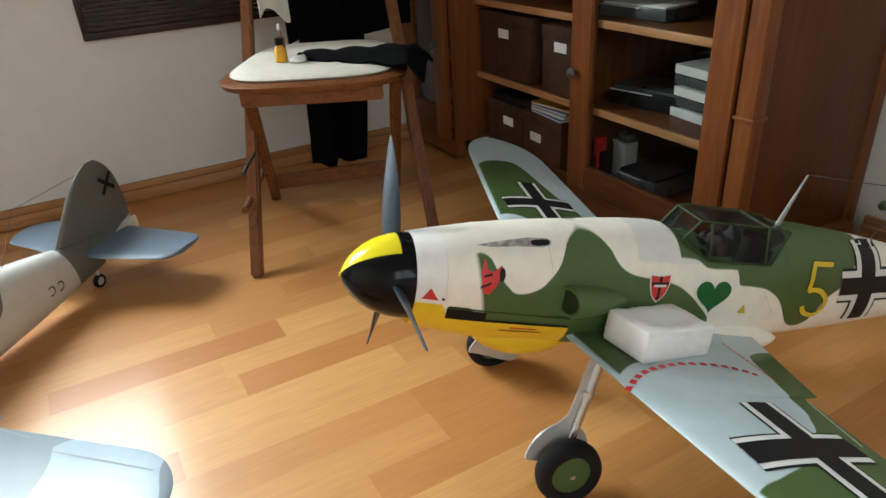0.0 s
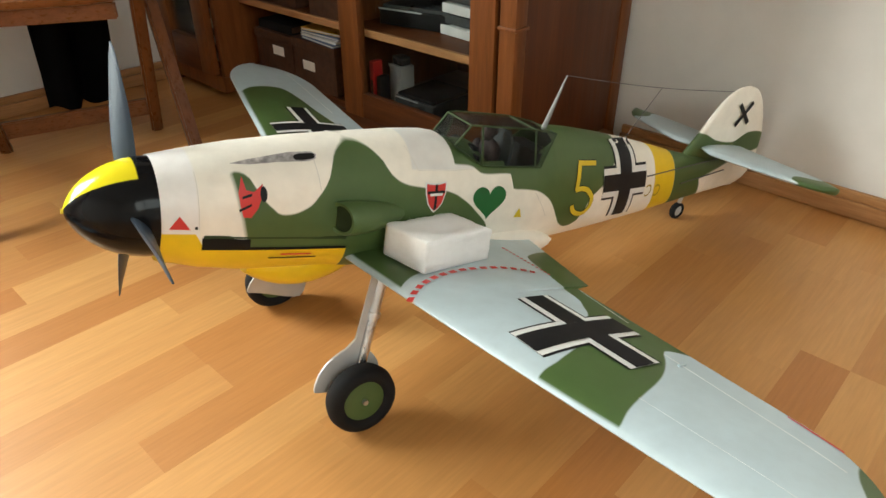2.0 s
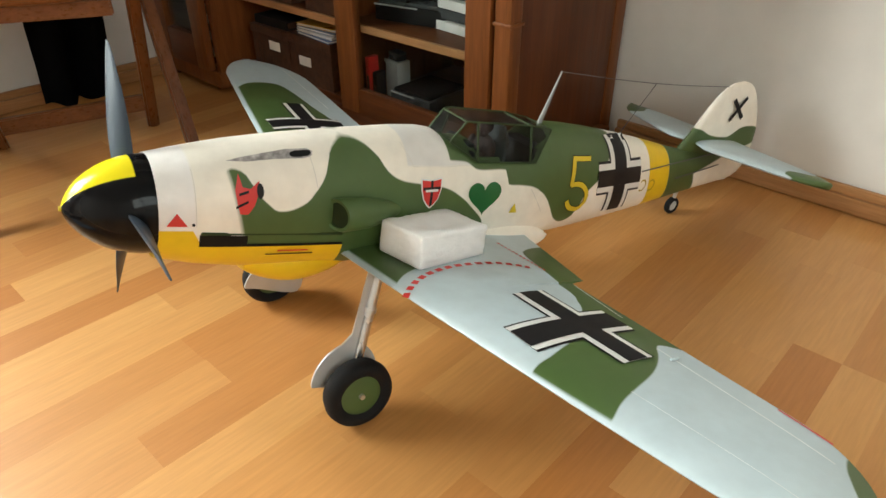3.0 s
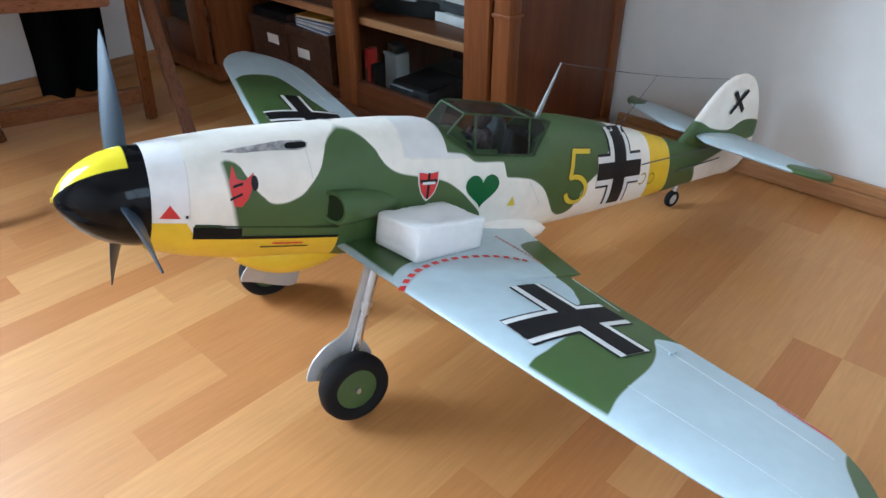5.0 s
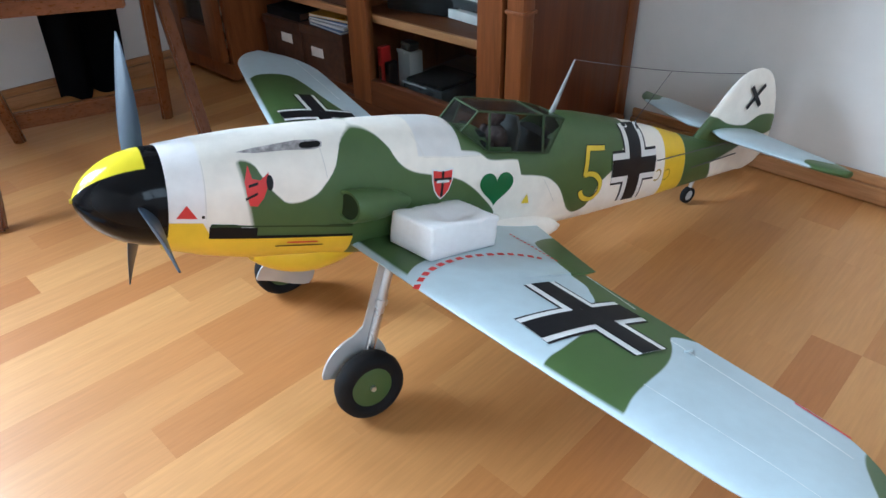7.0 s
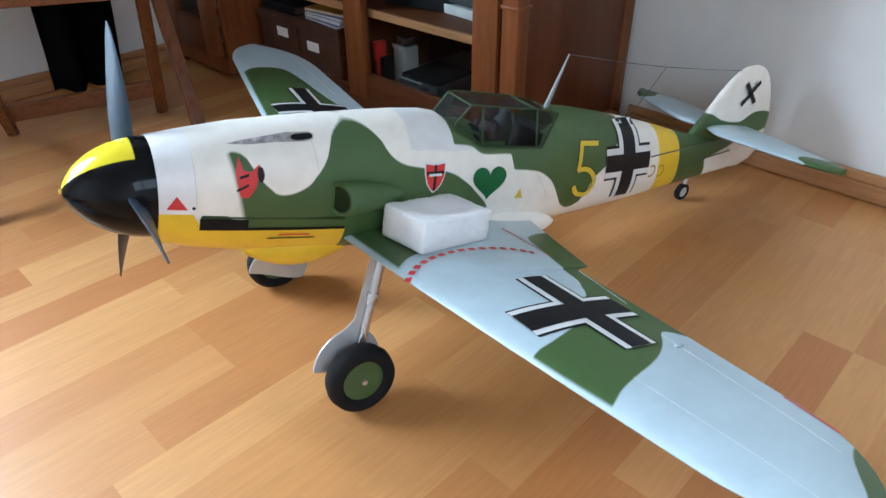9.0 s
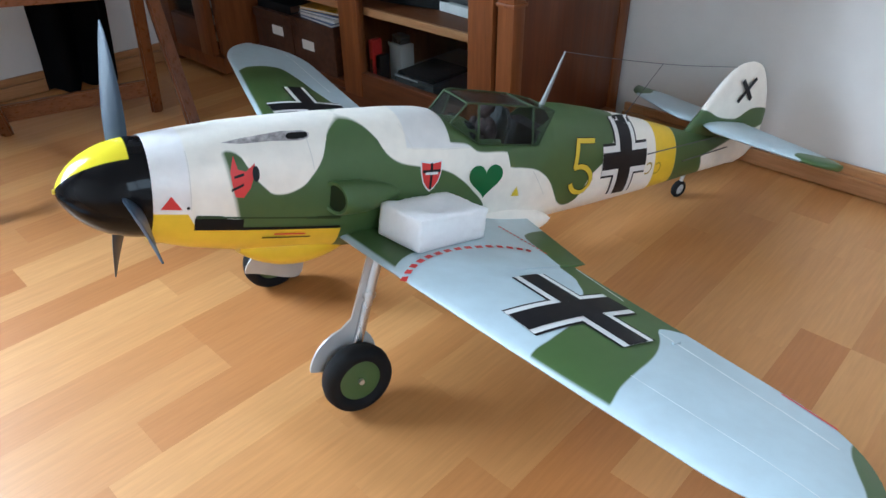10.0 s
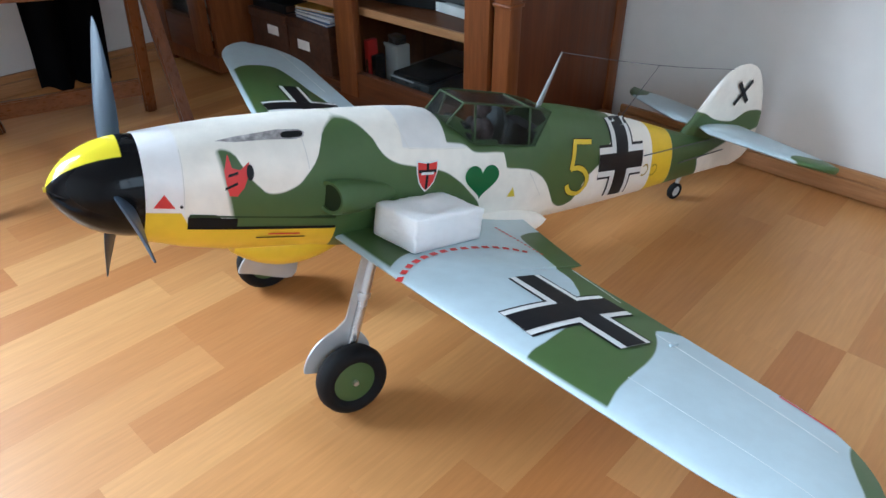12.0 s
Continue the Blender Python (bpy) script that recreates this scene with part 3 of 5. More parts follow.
def aircraft(matrix, label, paints, full=True, fin=1.0, tail_at=0.055, drop=0.0, upright=0.0):
    """Low-winged model fighter on its wheels; local x aft from the spinner's tip, y to starboard, z up."""
    body_mat, port_mat, star_mat, tail_mat, spin_mat, chin_mat, scoop_mat, frame_mat = paints
    top = thing("model_aircraft", matrix, label, "model aircraft", "model aircraft on the floor")
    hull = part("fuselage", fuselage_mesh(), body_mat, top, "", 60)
    wings = {}
    for side, mat, name in ((-1, port_mat, "port_wing"), (1, star_mat, "starboard_wing")):
        wings[side] = part(name, wing_mesh(side), mat, top, "", 50)
    spinner = part("spinner", lathe([(0.0, 0.0006)] + [(0.0875 * q, 0.0575 * (1 - (1 - q) ** 2.05) ** 0.62) for q in (0.01, 0.03, 0.07, 0.13, 0.2, 0.3, 0.42, 0.55, 0.7, 0.85, 1.0)] + [(0.088, 0.02)], "X", 48), spin_mat, top, "glossy pointed spinner", 60)
    part("spinner_tip", rod((-0.002, 0, 0), (0.003, 0, 0), 0.0028, 0.0034, 10), M_YELLOWMARK, spinner, "small pale tip")
    for k in range(3):
        propeller_blade(spinner, 0.5612 + k * 2 * math.pi / 3, 0.0676, 0.1893)

    # fin and rudder
    rings = []
    for w in [-0.03, -0.015, 0.0, 0.02, 0.03, 0.04, 0.06, 0.08, 0.10, 0.12, 0.14, 0.155, 0.165, 0.172, 0.1755, 0.1768]:
        a = float(np.interp(w, [-0.03, 0.03, 0.04, 0.078, 0.121, 0.150, 0.162, 0.170, 0.1745, 0.1768], [1.05, 1.03, 1.036, 1.066, 1.094, 1.116, 1.128, 1.141, 1.156, 1.178]))
        b = float(np.interp(w, [-0.03, -0.015, 0.0, 0.03, 0.075, 0.12, 0.145, 0.160, 0.170, 0.1745, 0.1768], [1.235, 1.268, 1.281, 1.288, 1.284, 1.260, 1.242, 1.228, 1.213, 1.200, 1.182]))
        if upright:  # the other type's narrower, steeper fin with a blunt top
            k = min(1.0, max(0.0, (w - 0.03) / 0.1468))
            a, b = a * (1 - upright) + upright * (0.975 + 0.125 * k + 0.035 * k ** 8), b * (1 - upright) + upright * (1.235 - 0.040 * k ** 2 - 0.030 * k ** 8)
        t = 0.0095 * min(1.0, (0.1790 - w) / 0.05 + 0.12)
        ring = []
        for i in range(24):
            q = 2 * math.pi * i / 24
            k = 0.5 - 0.5 * math.cos(q)
            ring.append((a + (b - a) * k, math.copysign(t * math.sqrt(abs(math.sin(q))) * (1.0 - 0.55 * k), math.sin(q)) if abs(math.sin(q)) > 1e-6 else 0.0, 0.03 + (w - 0.03) * (fin if w > 0.03 else 1.0)))
        rings.append(ring)
    fin_part = part("fin", loft(rings), body_mat, top, "", 50)
    # tailplane
    for side in (-1, 1):
        rings = []
        for y in [0.0, 0.04, 0.08, 0.12, 0.16, 0.19, 0.21, 0.222, 0.230, 0.235, 0.237]:
            k = max(0.0, (y - (0.205 if upright else 0.17)) / (0.033 if upright else 0.068))
            a = 1.043 - 0.02 * upright + (0.33 - 0.16 * upright) * y + 0.040 * max(0.0, 1 - y / 0.06) ** 2 + 0.045 * (1 - math.sqrt(max(0.0, 1 - k * k)))
            b = 1.213 - 0.05 * y - 0.035 * (1 - math.sqrt(max(0.0, 1 - k * k)))
            ring = []
            for i in range(20):
                q = 2 * math.pi * i / 20
                kk = 0.5 - 0.5 * math.cos(q)
                ring.append((a + (b - a) * kk, side * y, tail_at + 0.0075 * math.sin(q) * (1.15 - 0.7 * kk)))
            rings.append(ring)
        part("tailplane", loft(rings), tail_mat, top, "pale blue tailplane half", 50)

    # chin radiator
    rings = []
    for i in range(15):
        k = i / 14
        s = 0.192 + 0.155 * k
        deep = 0.043 * (math.sin(math.pi * min(1.0, k * 0.93 + 0.05)) ** 0.6)
        rings.append([(s, 0.047 * math.cos(a) * (0.75 + 0.25 * math.sin(math.pi * k)), -0.075 - 0.002 - deep * max(0.0, -math.sin(a)) ** 0.8 + 0.012 * max(0.0, math.sin(a))) for a in (2 * math.pi * j / 28 for j in range(28))])
    part("chin_radiator", loft(rings), chin_mat, top, "", 60)
    # wing root fillets
    for side in (-1, 1):
        rings = []
        for i in range(17):
            k = i / 16
            s = 0.47 + 0.225 * k
            r = math.sin(math.pi * k) ** 0.7
            rings.append([(s, side * (0.050 + 0.030 * r * math.cos(a)), -0.068 - 0.012 * k + 0.027 * r * math.sin(a)) for a in (2 * math.pi * j / 20 for j in range(20))])
        part("wing_fillet", loft(rings), body_mat, top, "", 60)

    # undercarriage
    for side in (-1, 1):
        wheel_at = (0.3095, side * 0.157, -0.2175 + drop)
        wheel = rim_wheel(top, wheel_at, 0.0475, 0.030, 0.0, scoop_mat, "main_wheel")
        wheel.matrix_local = Matrix.Translation(wheel_at) @ Matrix.Rotation(radians(-12.2), 4, "Y") @ Matrix.Rotation(radians(0 if side < 0 else 180), 4, "Z") @ Matrix.Rotation(radians(-7), 4, "X")
        foot, head = Vector((0.311, side * 0.137, -0.2175 + drop)), Vector((0.345, side * 0.108, -0.062))
        leg = part("gear_leg", rod(foot + Vector((0, 0, -0.004)), head, 0.0062, 0.0072, 20), M_STEEL, top, "polished aluminium undercarriage leg", 60)
        part("axle", rod(foot, (wheel_at[0], side * 0.160, wheel_at[2]), 0.004), M_STEEL, leg)
        part("collar", rod(foot + (head - foot) * 0.62, foot + (head - foot) * 0.66, 0.009), M_STEEL, leg)
        # leg fairing with its rounded wheel cover
        outline = [(head.x - 0.017, head.z), (head.x - 0.002, head.z), (0.329, -0.158)]
        outline += [(0.3150 + 0.036 * math.cos(a), -0.2175 + 0.052 * math.sin(a)) for a in np.radians(np.linspace(66, 0, 8))]
        outline += [(0.350, -0.228), (0.345, -0.2365), (0.336, -0.2375), (0.316, -0.2330), (0.290, -0.2240), (0.272, -0.2190), (0.2560, -0.2160)]
        outline += [(0.3170 + 0.062 * math.cos(a), -0.2175 + 0.058 * math.sin(a)) for a in np.radians(np.linspace(174, 110, 11))]
        outline += [(0.310, -0.150)]
        bm = bmesh.new()
        lean = (abs(head.y) - 0.128 * 1.0) / (head.z + 0.2175)
        verts = [bm.verts.new((x, side * (0.131 + lean * (z + 0.2175)), z)) for x, z in outline]
        face = bm.faces.new(verts)
        made = bmesh.ops.extrude_face_region(bm, geom=[face])
        bmesh.ops.translate(bm, verts=[v for v in made["geom"] if isinstance(v, bmesh.types.BMVert)], vec=(0, -side * 0.003, 0))
        bmesh.ops.translate(bm, verts=bm.verts[:], vec=(0, 0, drop * 0.75))
        part("gear_door", bm, M_SILVER, leg, "thin silver-grey wheel cover plate", 30)
    part("tail_leg", rod((1.085, 0, -0.045), (1.082, 0, -0.075), 0.004), M_STEEL, top)
    tw = rim_wheel(top, (1.083, 0, -0.0795), 0.0175, 0.012, 0.0, M_SILVER, "tail_wheel")

    # canopy: flat windscreen, quarter lights, side and rear glass over an open cockpit
    foot_p, head_p = (0.4775, 0.029, 0.0770), (0.4995, 0.030, 0.1063)
    sill_b, shoulder_b = (0.5156, 0.0510, 0.0540), (0.5159, 0.0345, 0.1068)
    sill_c, shoulder_c = (0.6164, 0.0510, 0.0485), (0.6181, 0.0340, 0.1010)
    sill_d, shoulder_d = (0.6290, 0.0505, 0.0480), (0.6640, 0.0310, 0.0935)
    shapes, bars = [], []
    for side in (-1, 1):
        f, h, b0, b1, c0, c1, d0, d1 = (Vector((p[0], side * p[1], p[2])) for p in (foot_p, head_p, sill_b, shoulder_b, sill_c, shoulder_c, sill_d, shoulder_d))
        shapes += [(f, b0, b1, h), (b0, c0, c1, b1), (c0, d0, d1, c1)]
        bars += [(f, h, 0.0040), (f, b0, 0.0043), (b0, b1, 0.0036), (h, b1, 0.0040), (b0, c0, 0.0043), (b1, c1, 0.0040), (c0, c1, 0.0040), (c1, d1, 0.0034), (c0, d0, 0.0043), (d0, d1, 0.0026)]
    mirror = [[Vector((p[0], q * p[1], p[2])) for q in (-1, 1)] for p in (foot_p, head_p, shoulder_b, shoulder_c, shoulder_d)]
    for p, q in zip(mirror, mirror[1:]):
        shapes.append((p[0], q[0], q[1], p[1]))
    bars += [(mirror[i][0], mirror[i][1], w) for i, w in ((1, 0.0042), (3, 0.0036), (4, 0.0030))]
    frame_mesh = bmesh.new()
    for p, q, w in bars:
        beam(p, q, w * 0.82, 0.0022, 0.0005, frame_mesh)
    part("canopy_frame", frame_mesh, frame_mat, top, "painted canopy frame bars")
    for pane in shapes:
        bm = bmesh.new()
        n = (pane[1] - pane[0]).cross(pane[3] - pane[0]).normalized() * 0.0004
        a, b = [bm.verts.new(v + n) for v in pane], [bm.verts.new(v - n) for v in pane]
        bm.faces.new(a), bm.faces.new(b[::-1])
        for i in range(4):
            bm.faces.new((a[i], b[i], b[(i + 1) % 4], a[(i + 1) % 4]))
        ob = part("canopy_pane", bm, M_CANOPY, top, "", None)
        ob.visible_shadow = False
    # cockpit tub, head armour and pilot figure
    tub = bmesh.new()
    for q in ((0.508, 0.632, -0.046, 0.046, 0.018, 0.022), (0.508, 0.512, -0.046, 0.046, 0.022, 0.066), (0.622, 0.628, -0.046, 0.046, 0.022, 0.068), (0.512, 0.622, -0.0490, -0.0455, 0.022, 0.050), (0.512, 0.622, 0.0455, 0.0490, 0.022, 0.050)):
        box(*q, 0, tub)
    box(0.6285, 0.662, -0.040, 0.040, 0.022, 0.066, 0.003, tub)
    part("cockpit_tub", tub, M_DARK, top, "dark cockpit lining")
    part("head_armour", loft([[(x, y * k, z) for y, z in ((-0.026, 0.022), (0.026, 0.022), (0.026, 0.075), (0.014, 0.092), (-0.014, 0.092), (-0.026, 0.075))] for x, k in ((0.583, 1.0), (0.588, 1.0))]), M_GREYBOX, top, "grey head armour plate")
    part("instrument_hood", box(0.510, 0.522, -0.030, 0.030, 0.050, 0.074, 0.004), M_DARK, top, "black instrument hood")
    figure = bmesh.new()
    for radius, at, scale in ((0.0115, (0.556, 0, 0.087), (1.0, 0.9, 1.15)), (0.0125, (0.559, 0, 0.090), (1.0, 1.0, 0.85)), (0.021, (0.564, 0, 0.056), (0.62, 1.15, 1.0)), (0.0085, (0.556, -0.021, 0.056), (0.9, 0.9, 1.7)), (0.0085, (0.556, 0.021, 0.056), (0.9, 0.9, 1.7)), (0.006, (0.545, -0.013, 0.048), (2.0, 0.9, 0.9)), (0.006, (0.545, 0.013, 0.048), (2.0, 0.9, 0.9))):
        bmesh.ops.create_uvsphere(figure, u_segments=18, v_segments=12, radius=radius, matrix=Matrix.Translation(at) @ Matrix.Diagonal((*scale, 1)))
    part("pilot_figure", figure, plain("dark_mottled_figure", (0.042, 0.024, 0.023), 0.8, vary=1.0, scale=130), top, "small dark moulded figure in the cockpit", 60)
    # mast and wire
    part("aerial_mast", rod((0.664, 0, 0.092), (0.686, 0, 0.176), 0.0042, 0.0013, 10), M_MAST, top, "tapered silver aerial mast", 60)
    bm = bmesh.new()
    tip, far = Vector((0.687, 0, 0.1755)), Vector((1.150, 0, 0.165 + 0.14 * (fin - 1)))
    last = tip
    for i in range(1, 11):
        k = i / 10
        p = tip.lerp(far, k) + Vector((0, 0, -0.006 * math.sin(math.pi * k)))
        rod(last, p, 0.0006, None, 6, bm)
        last = p
    branch = tip.lerp(far, 0.50) + Vector((0, 0, -0.005))
    rod(branch, (0.845, -0.012, 0.079), 0.0006, None, 6, bm)
    part("aerial_wire", bm, M_WIRE, top, "thin sagging grey wire")

    # intake scoop on the port cowling
    scoop = part("air_intake", loft([[(s + (0.42 * r * math.cos(a) if s < 0.30 else 0.2 * r * math.cos(a) if s < 0.32 else 0.0), -0.079 + dy - r * 0.98 * math.cos(a), 0.003 - dz + r * math.sin(a)) for a in (2 * math.pi * j / 24 for j in range(24))] for s, r, dy, dz in
                 ((0.290, 0.0165, 0, 0), (0.289, 0.0205, 0, 0), (0.293, 0.0215, 0, 0), (0.31, 0.0215, 0.001, 0), (0.335, 0.0200, 0.005, 0.002), (0.365, 0.0150, 0.012, 0.004), (0.40, 0.006, 0.022, 0.006))], caps=False), scoop_mat, top, "round painted air intake scoop", 60)
    # Plug in the mouth; its darker green paints the shade inside the scoop.
    part("intake_mouth", rod((0.2925, -0.0795, 0.003), (0.300, -0.0763, 0.003), 0.0166, 0.0150, 24), plain("shaded_green_plug", (0.018, 0.030, 0.010), 0.7, spec=0.2), scoop, "dark green plug for the shaded intake opening")
    # dark crossed bars on the fin
    bm = bmesh.new()
    for turn in (radians(52), radians(142)):
        d, e = Vector((math.cos(turn), math.sin(turn))), Vector((-math.sin(turn), math.cos(turn)))
        pts = [Vector((1.176, 0.03 + 0.094 * fin)) + d * a + e * b for a, b in ((-0.030, -0.0048), (0.030, -0.0048), (0.030, 0.0048), (-0.030, 0.0048))]
        quad_patch(bm, lambda s, w: (s, -0.0094 + (s - 1.187) * 0.03, w), *[(p.x, p.y) for p in pts], 2)
    part("fin_bars", bm, M_BLACKMARK, fin_part, "plain dark crossed bars")
    def wing_place(lift):
        return lambda s, y: on_wing(s, y, lift)

    def side_place(lift):
        return lambda s, w: on_side(s, w, lift)

    if full:
        cross_bars(side_place, 0.8370, 0.0140, (0.0600, 0.0600, 0.0660, 0.0660), 0.0165, 0.0150, hull, 0.0105, 0.0042, -0.22)
    # small curls behind the cross
    bm = bmesh.new()
    for cs, cw in ((0.914, -0.010), (0.942, -0.012)):
        ring = [[place for place in (on_side(cs + r * math.cos(a), cw + r * 1.1 * math.sin(a), 0.0010) for r in (0.0108, 0.0080))] for a in np.linspace(-2.2, 2.4, 18)]
        loft(ring, closed=False, caps=False, bm=bm)
    part("curl_mark", bm, plain("dull_gold_film", (0.42, 0.29, 0.02), 0.5) if full else M_BLACKMARK, hull)
    # moulded joints of the wing: spar joint, aileron gap, flap gap
    joint_mat = M_JOINT if full else M_MAST
    for name, pts, wide, mat in (("spar_joint", ((0.4030, 0.47), (0.413, 0.66)), 0.00045, joint_mat), ("aileron_gap", ((0.508, 0.418), (0.490, 0.617)), 0.0011, joint_mat), ("flap_gap", ((0.5515, 0.251), (0.5355, 0.346)), 0.0009, joint_mat)):
        for side in ((-1,) if name == "spar_joint" else (-1, 1)):
            bm = bmesh.new()
            (s0, y0), (s1, y1) = pts
            quad_patch(bm, wing_place(0.0006), (s0 - wide, side * y0), (s1 - wide, side * y1), (s1 + wide, side * y1), (s0 + wide, side * y0), 12)
            part(name, bm, mat, wings[side], "fine raised joint")
    if not full:
        return top

    # ---- markings ----
    cross_bars(wing_place, 0.4600, -0.3500, (0.089, 0.061, 0.0814, 0.0888), 0.0147, 0.0168, wings[-1], 0.0080, 0.0032)
    cross_bars(wing_place, 0.4370, 0.3400, (0.0755, 0.066, 0.098, 0.0855), 0.0130, 0.0140, wings[1], 0.0070, 0.0028)
    # red dashed walkway lines, dash by dash
    path = [(0.322, 0.206), (0.335, 0.195), (0.351, 0.184), (0.371, 0.176), (0.392, 0.171), (0.414, 0.168), (0.436, 0.168), (0.458, 0.170), (0.479, 0.173), (0.497, 0.180), (0.513, 0.189), (0.524, 0.199)]
    for i in range(15):
        k, k2 = i / 15 * 11, (i + 0.62) / 15 * 11
        p = [np.interp(q, range(12), [r[j] for r in path]) for q in (k, k2) for j in (0, 1)]
        d = Vector((p[2] - p[0], p[3] - p[1])).normalized()
        e = Vector((-d.y, d.x)) * 0.0039
        part("walkway_dash", quad_patch(bmesh.new(), wing_place(0.0008), (p[0] - e.x, -(p[1] - e.y)), (p[2] - e.x, -(p[3] - e.y)), (p[2] + e.x, -(p[3] + e.y)), (p[0] + e.x, -(p[1] + e.y)), 1), M_REDMARK, wings[-1], "red walkway dash")
    for i in range(13):
        y0, y1 = 0.105 + 0.105 * i / 13, 0.105 + 0.105 * (i + 0.6) / 13
        part("walkway_dash", quad_patch(bmesh.new(), wing_place(0.0008), (0.5375, -y0), (0.5375, -y1), (0.5410, -y1), (0.5410, -y0), 1), M_REDMARK, wings[-1], "red walkway dash")
    part("control_horn", box(0.500, 0.512, -0.4435, -0.4405, wing_top(0.506, 0.44) - 0.002, wing_top(0.506, 0.44) + 0.003, 0.001), star_mat, wings[-1], "small pale aileron horn")
    bm = bmesh.new()
    quad_patch(bm, wing_place(0.0007), (0.5275, -0.545), (0.5215, -0.60), (0.5245, -0.60), (0.5305, -0.545), 3)
    part("red_edge_line", bm, M_REDMARK, wings[-1])
    # heart, shield, warning triangles
    heart = [(0.529 + 0.0019 * 16 * math.sin(a) ** 3, 0.0065 + 0.00172 * (13 * math.cos(a) - 5 * math.cos(2 * a) - 2 * math.cos(3 * a) - math.cos(4 * a))) for a in np.linspace(0, 2 * math.pi, 40, endpoint=False)]
    part("heart_emblem", fan_patch(bmesh.new(), side_place(0.0010), heart, (0.529, 0.0085)), M_HEART, hull, "dark green heart emblem")
    shield = [(-1, 1), (0, 0.86), (1, 1), (0.95, 0.2), (0.7, -0.5), (0.35, -0.9), (0, -1.15), (-0.35, -0.9), (-0.7, -0.5), (-0.95, 0.2)]
    for k, mat, lift, name in ((1.0, M_WHITEMARK, 0.0008, "shield_rim"), (0.88, M_REDMARK, 0.0013, "shield_field")):
        part(name, fan_patch(bmesh.new(), side_place(lift), [(0.433 + 0.0175 * k * x, 0.0195 + 0.0200 * k * z) for x, z in shield], (0.433, 0.0195), 4), mat, hull, "red shield emblem")
    bm = bmesh.new()
    quad_patch(bm, side_place(0.0018), (0.431, 0.001), (0.435, 0.001), (0.435, 0.036), (0.431, 0.036), 3)
    quad_patch(bm, side_place(0.0018), (0.419, 0.0235), (0.447, 0.0235), (0.447, 0.0275), (0.419, 0.0275), 3)
    part("shield_bars", bm, M_BLACKMARK, hull)
    bm = bmesh.new()
    quad_patch(bm, side_place(0.0023), (0.423, 0.021), (0.443, 0.021), (0.443, 0.0245), (0.423, 0.0245), 3)
    part("shield_scroll", bm, M_WHITEMARK, hull)
    part("red_triangle", fan_patch(bmesh.new(), side_place(0.0009), [(0.094, -0.002), (0.116, -0.003), (0.105, 0.013)], (0.105, 0.003), 3), M_REDMARK, hull)
    part("filler_dot", fan_patch(bmesh.new(), side_place(0.0009), [(0.122 + 0.0018 * math.cos(a), -0.001 + 0.002 * math.sin(a)) for a in np.linspace(0, 6.28, 10, endpoint=False)], (0.122, -0.001), 2), M_BLACKMARK, hull)
    part("yellow_triangle", fan_patch(bmesh.new(), side_place(0.0009), [(0.583, -0.024), (0.599, -0.025), (0.591, -0.009)], (0.591, -0.019), 3), M_YELLOWMARK, hull)
    # plain red patch emblem with a dark side
    blob = [(0.1815 + 0.0158 * x, 0.0290 + 0.0205 * z) for x, z in ((-0.5, 1.15), (-0.3, 0.5), (0.25, 0.4), (0.95, 0.8), (0.8, 0.1), (0.5, -0.5), (0.0, -1.0), (-0.55, -0.95), (-0.75, -0.3), (-0.85, 0.35))]
    part("red_emblem", fan_patch(bmesh.new(), side_place(0.0010), blob, (0.1790, 0.0295)), M_REDMARK, hull, "plain red patch emblem")
    bm = bmesh.new()
    fan_patch(bm, side_place(0.0014), [(0.1965 + 0.0042 * math.cos(a), 0.0345 + 0.0085 * math.sin(a)) for a in np.linspace(0, 6.28, 12, endpoint=False)], (0.1965, 0.0345), 2)
    quad_patch(bm, side_place(0.0014), (0.172, 0.030), (0.183, 0.033), (0.183, 0.036), (0.172, 0.033), 2)
    quad_patch(bm, side_place(0.0014), (0.168, 0.016), (0.182, 0.022), (0.182, 0.025), (0.168, 0.019), 2)
    part("emblem_dark_bars", bm, M_BLACKMARK, hull)
    # gun trough on the upper cowling: pale hollow with a dark slot
    trough = [(0.164, 0.0625), (0.182, 0.0660), (0.205, 0.0690), (0.236, 0.0730), (0.262, 0.0740), (0.268, 0.0720), (0.266, 0.0685), (0.256, 0.0660), (0.219, 0.0650), (0.185, 0.0625)]
    part("gun_trough", fan_patch(bmesh.new(), side_place(0.0008), trough, (0.228, 0.069), 4), plain("pale_worn_trough", (0.44, 0.41, 0.40), 0.5, vary=0.5, scale=140), hull, "pale worn gun trough")
    part("gun_slot", fan_patch(bmesh.new(), side_place(0.0012), [(0.2520 + 0.0135 * math.copysign(abs(math.cos(a)) ** 0.6, math.cos(a)), 0.0700 + 0.0026 * math.copysign(abs(math.sin(a)) ** 0.7, math.sin(a)) + 0.0012 * math.cos(a)) for a in np.linspace(0, 6.28, 18, endpoint=False)], (0.2520, 0.0700), 3), M_DARK, hull, "dark gun slot")
    # exhaust slot and its shelf
    bm = bmesh.new()
    quad_patch(bm, side_place(0.0009), (0.1285, -0.030), (0.183, -0.0345), (0.183, -0.019), (0.1285, -0.0135), 6)
    quad_patch(bm, side_place(0.0009), (0.183, -0.0345), (0.308, -0.0455), (0.308, -0.0415), (0.183, -0.0300), 8)
    part("exhaust_slot", bm, M_DARK, hull, "dark exhaust slot")
    part("exhaust_shelf", beam(on_side(0.130, -0.0125, 0.0), on_side(0.306, -0.0285, 0.0), 0.004, 0.004, 0.001), frame_mat, hull, "narrow painted exhaust ledge")
    bm = bmesh.new()
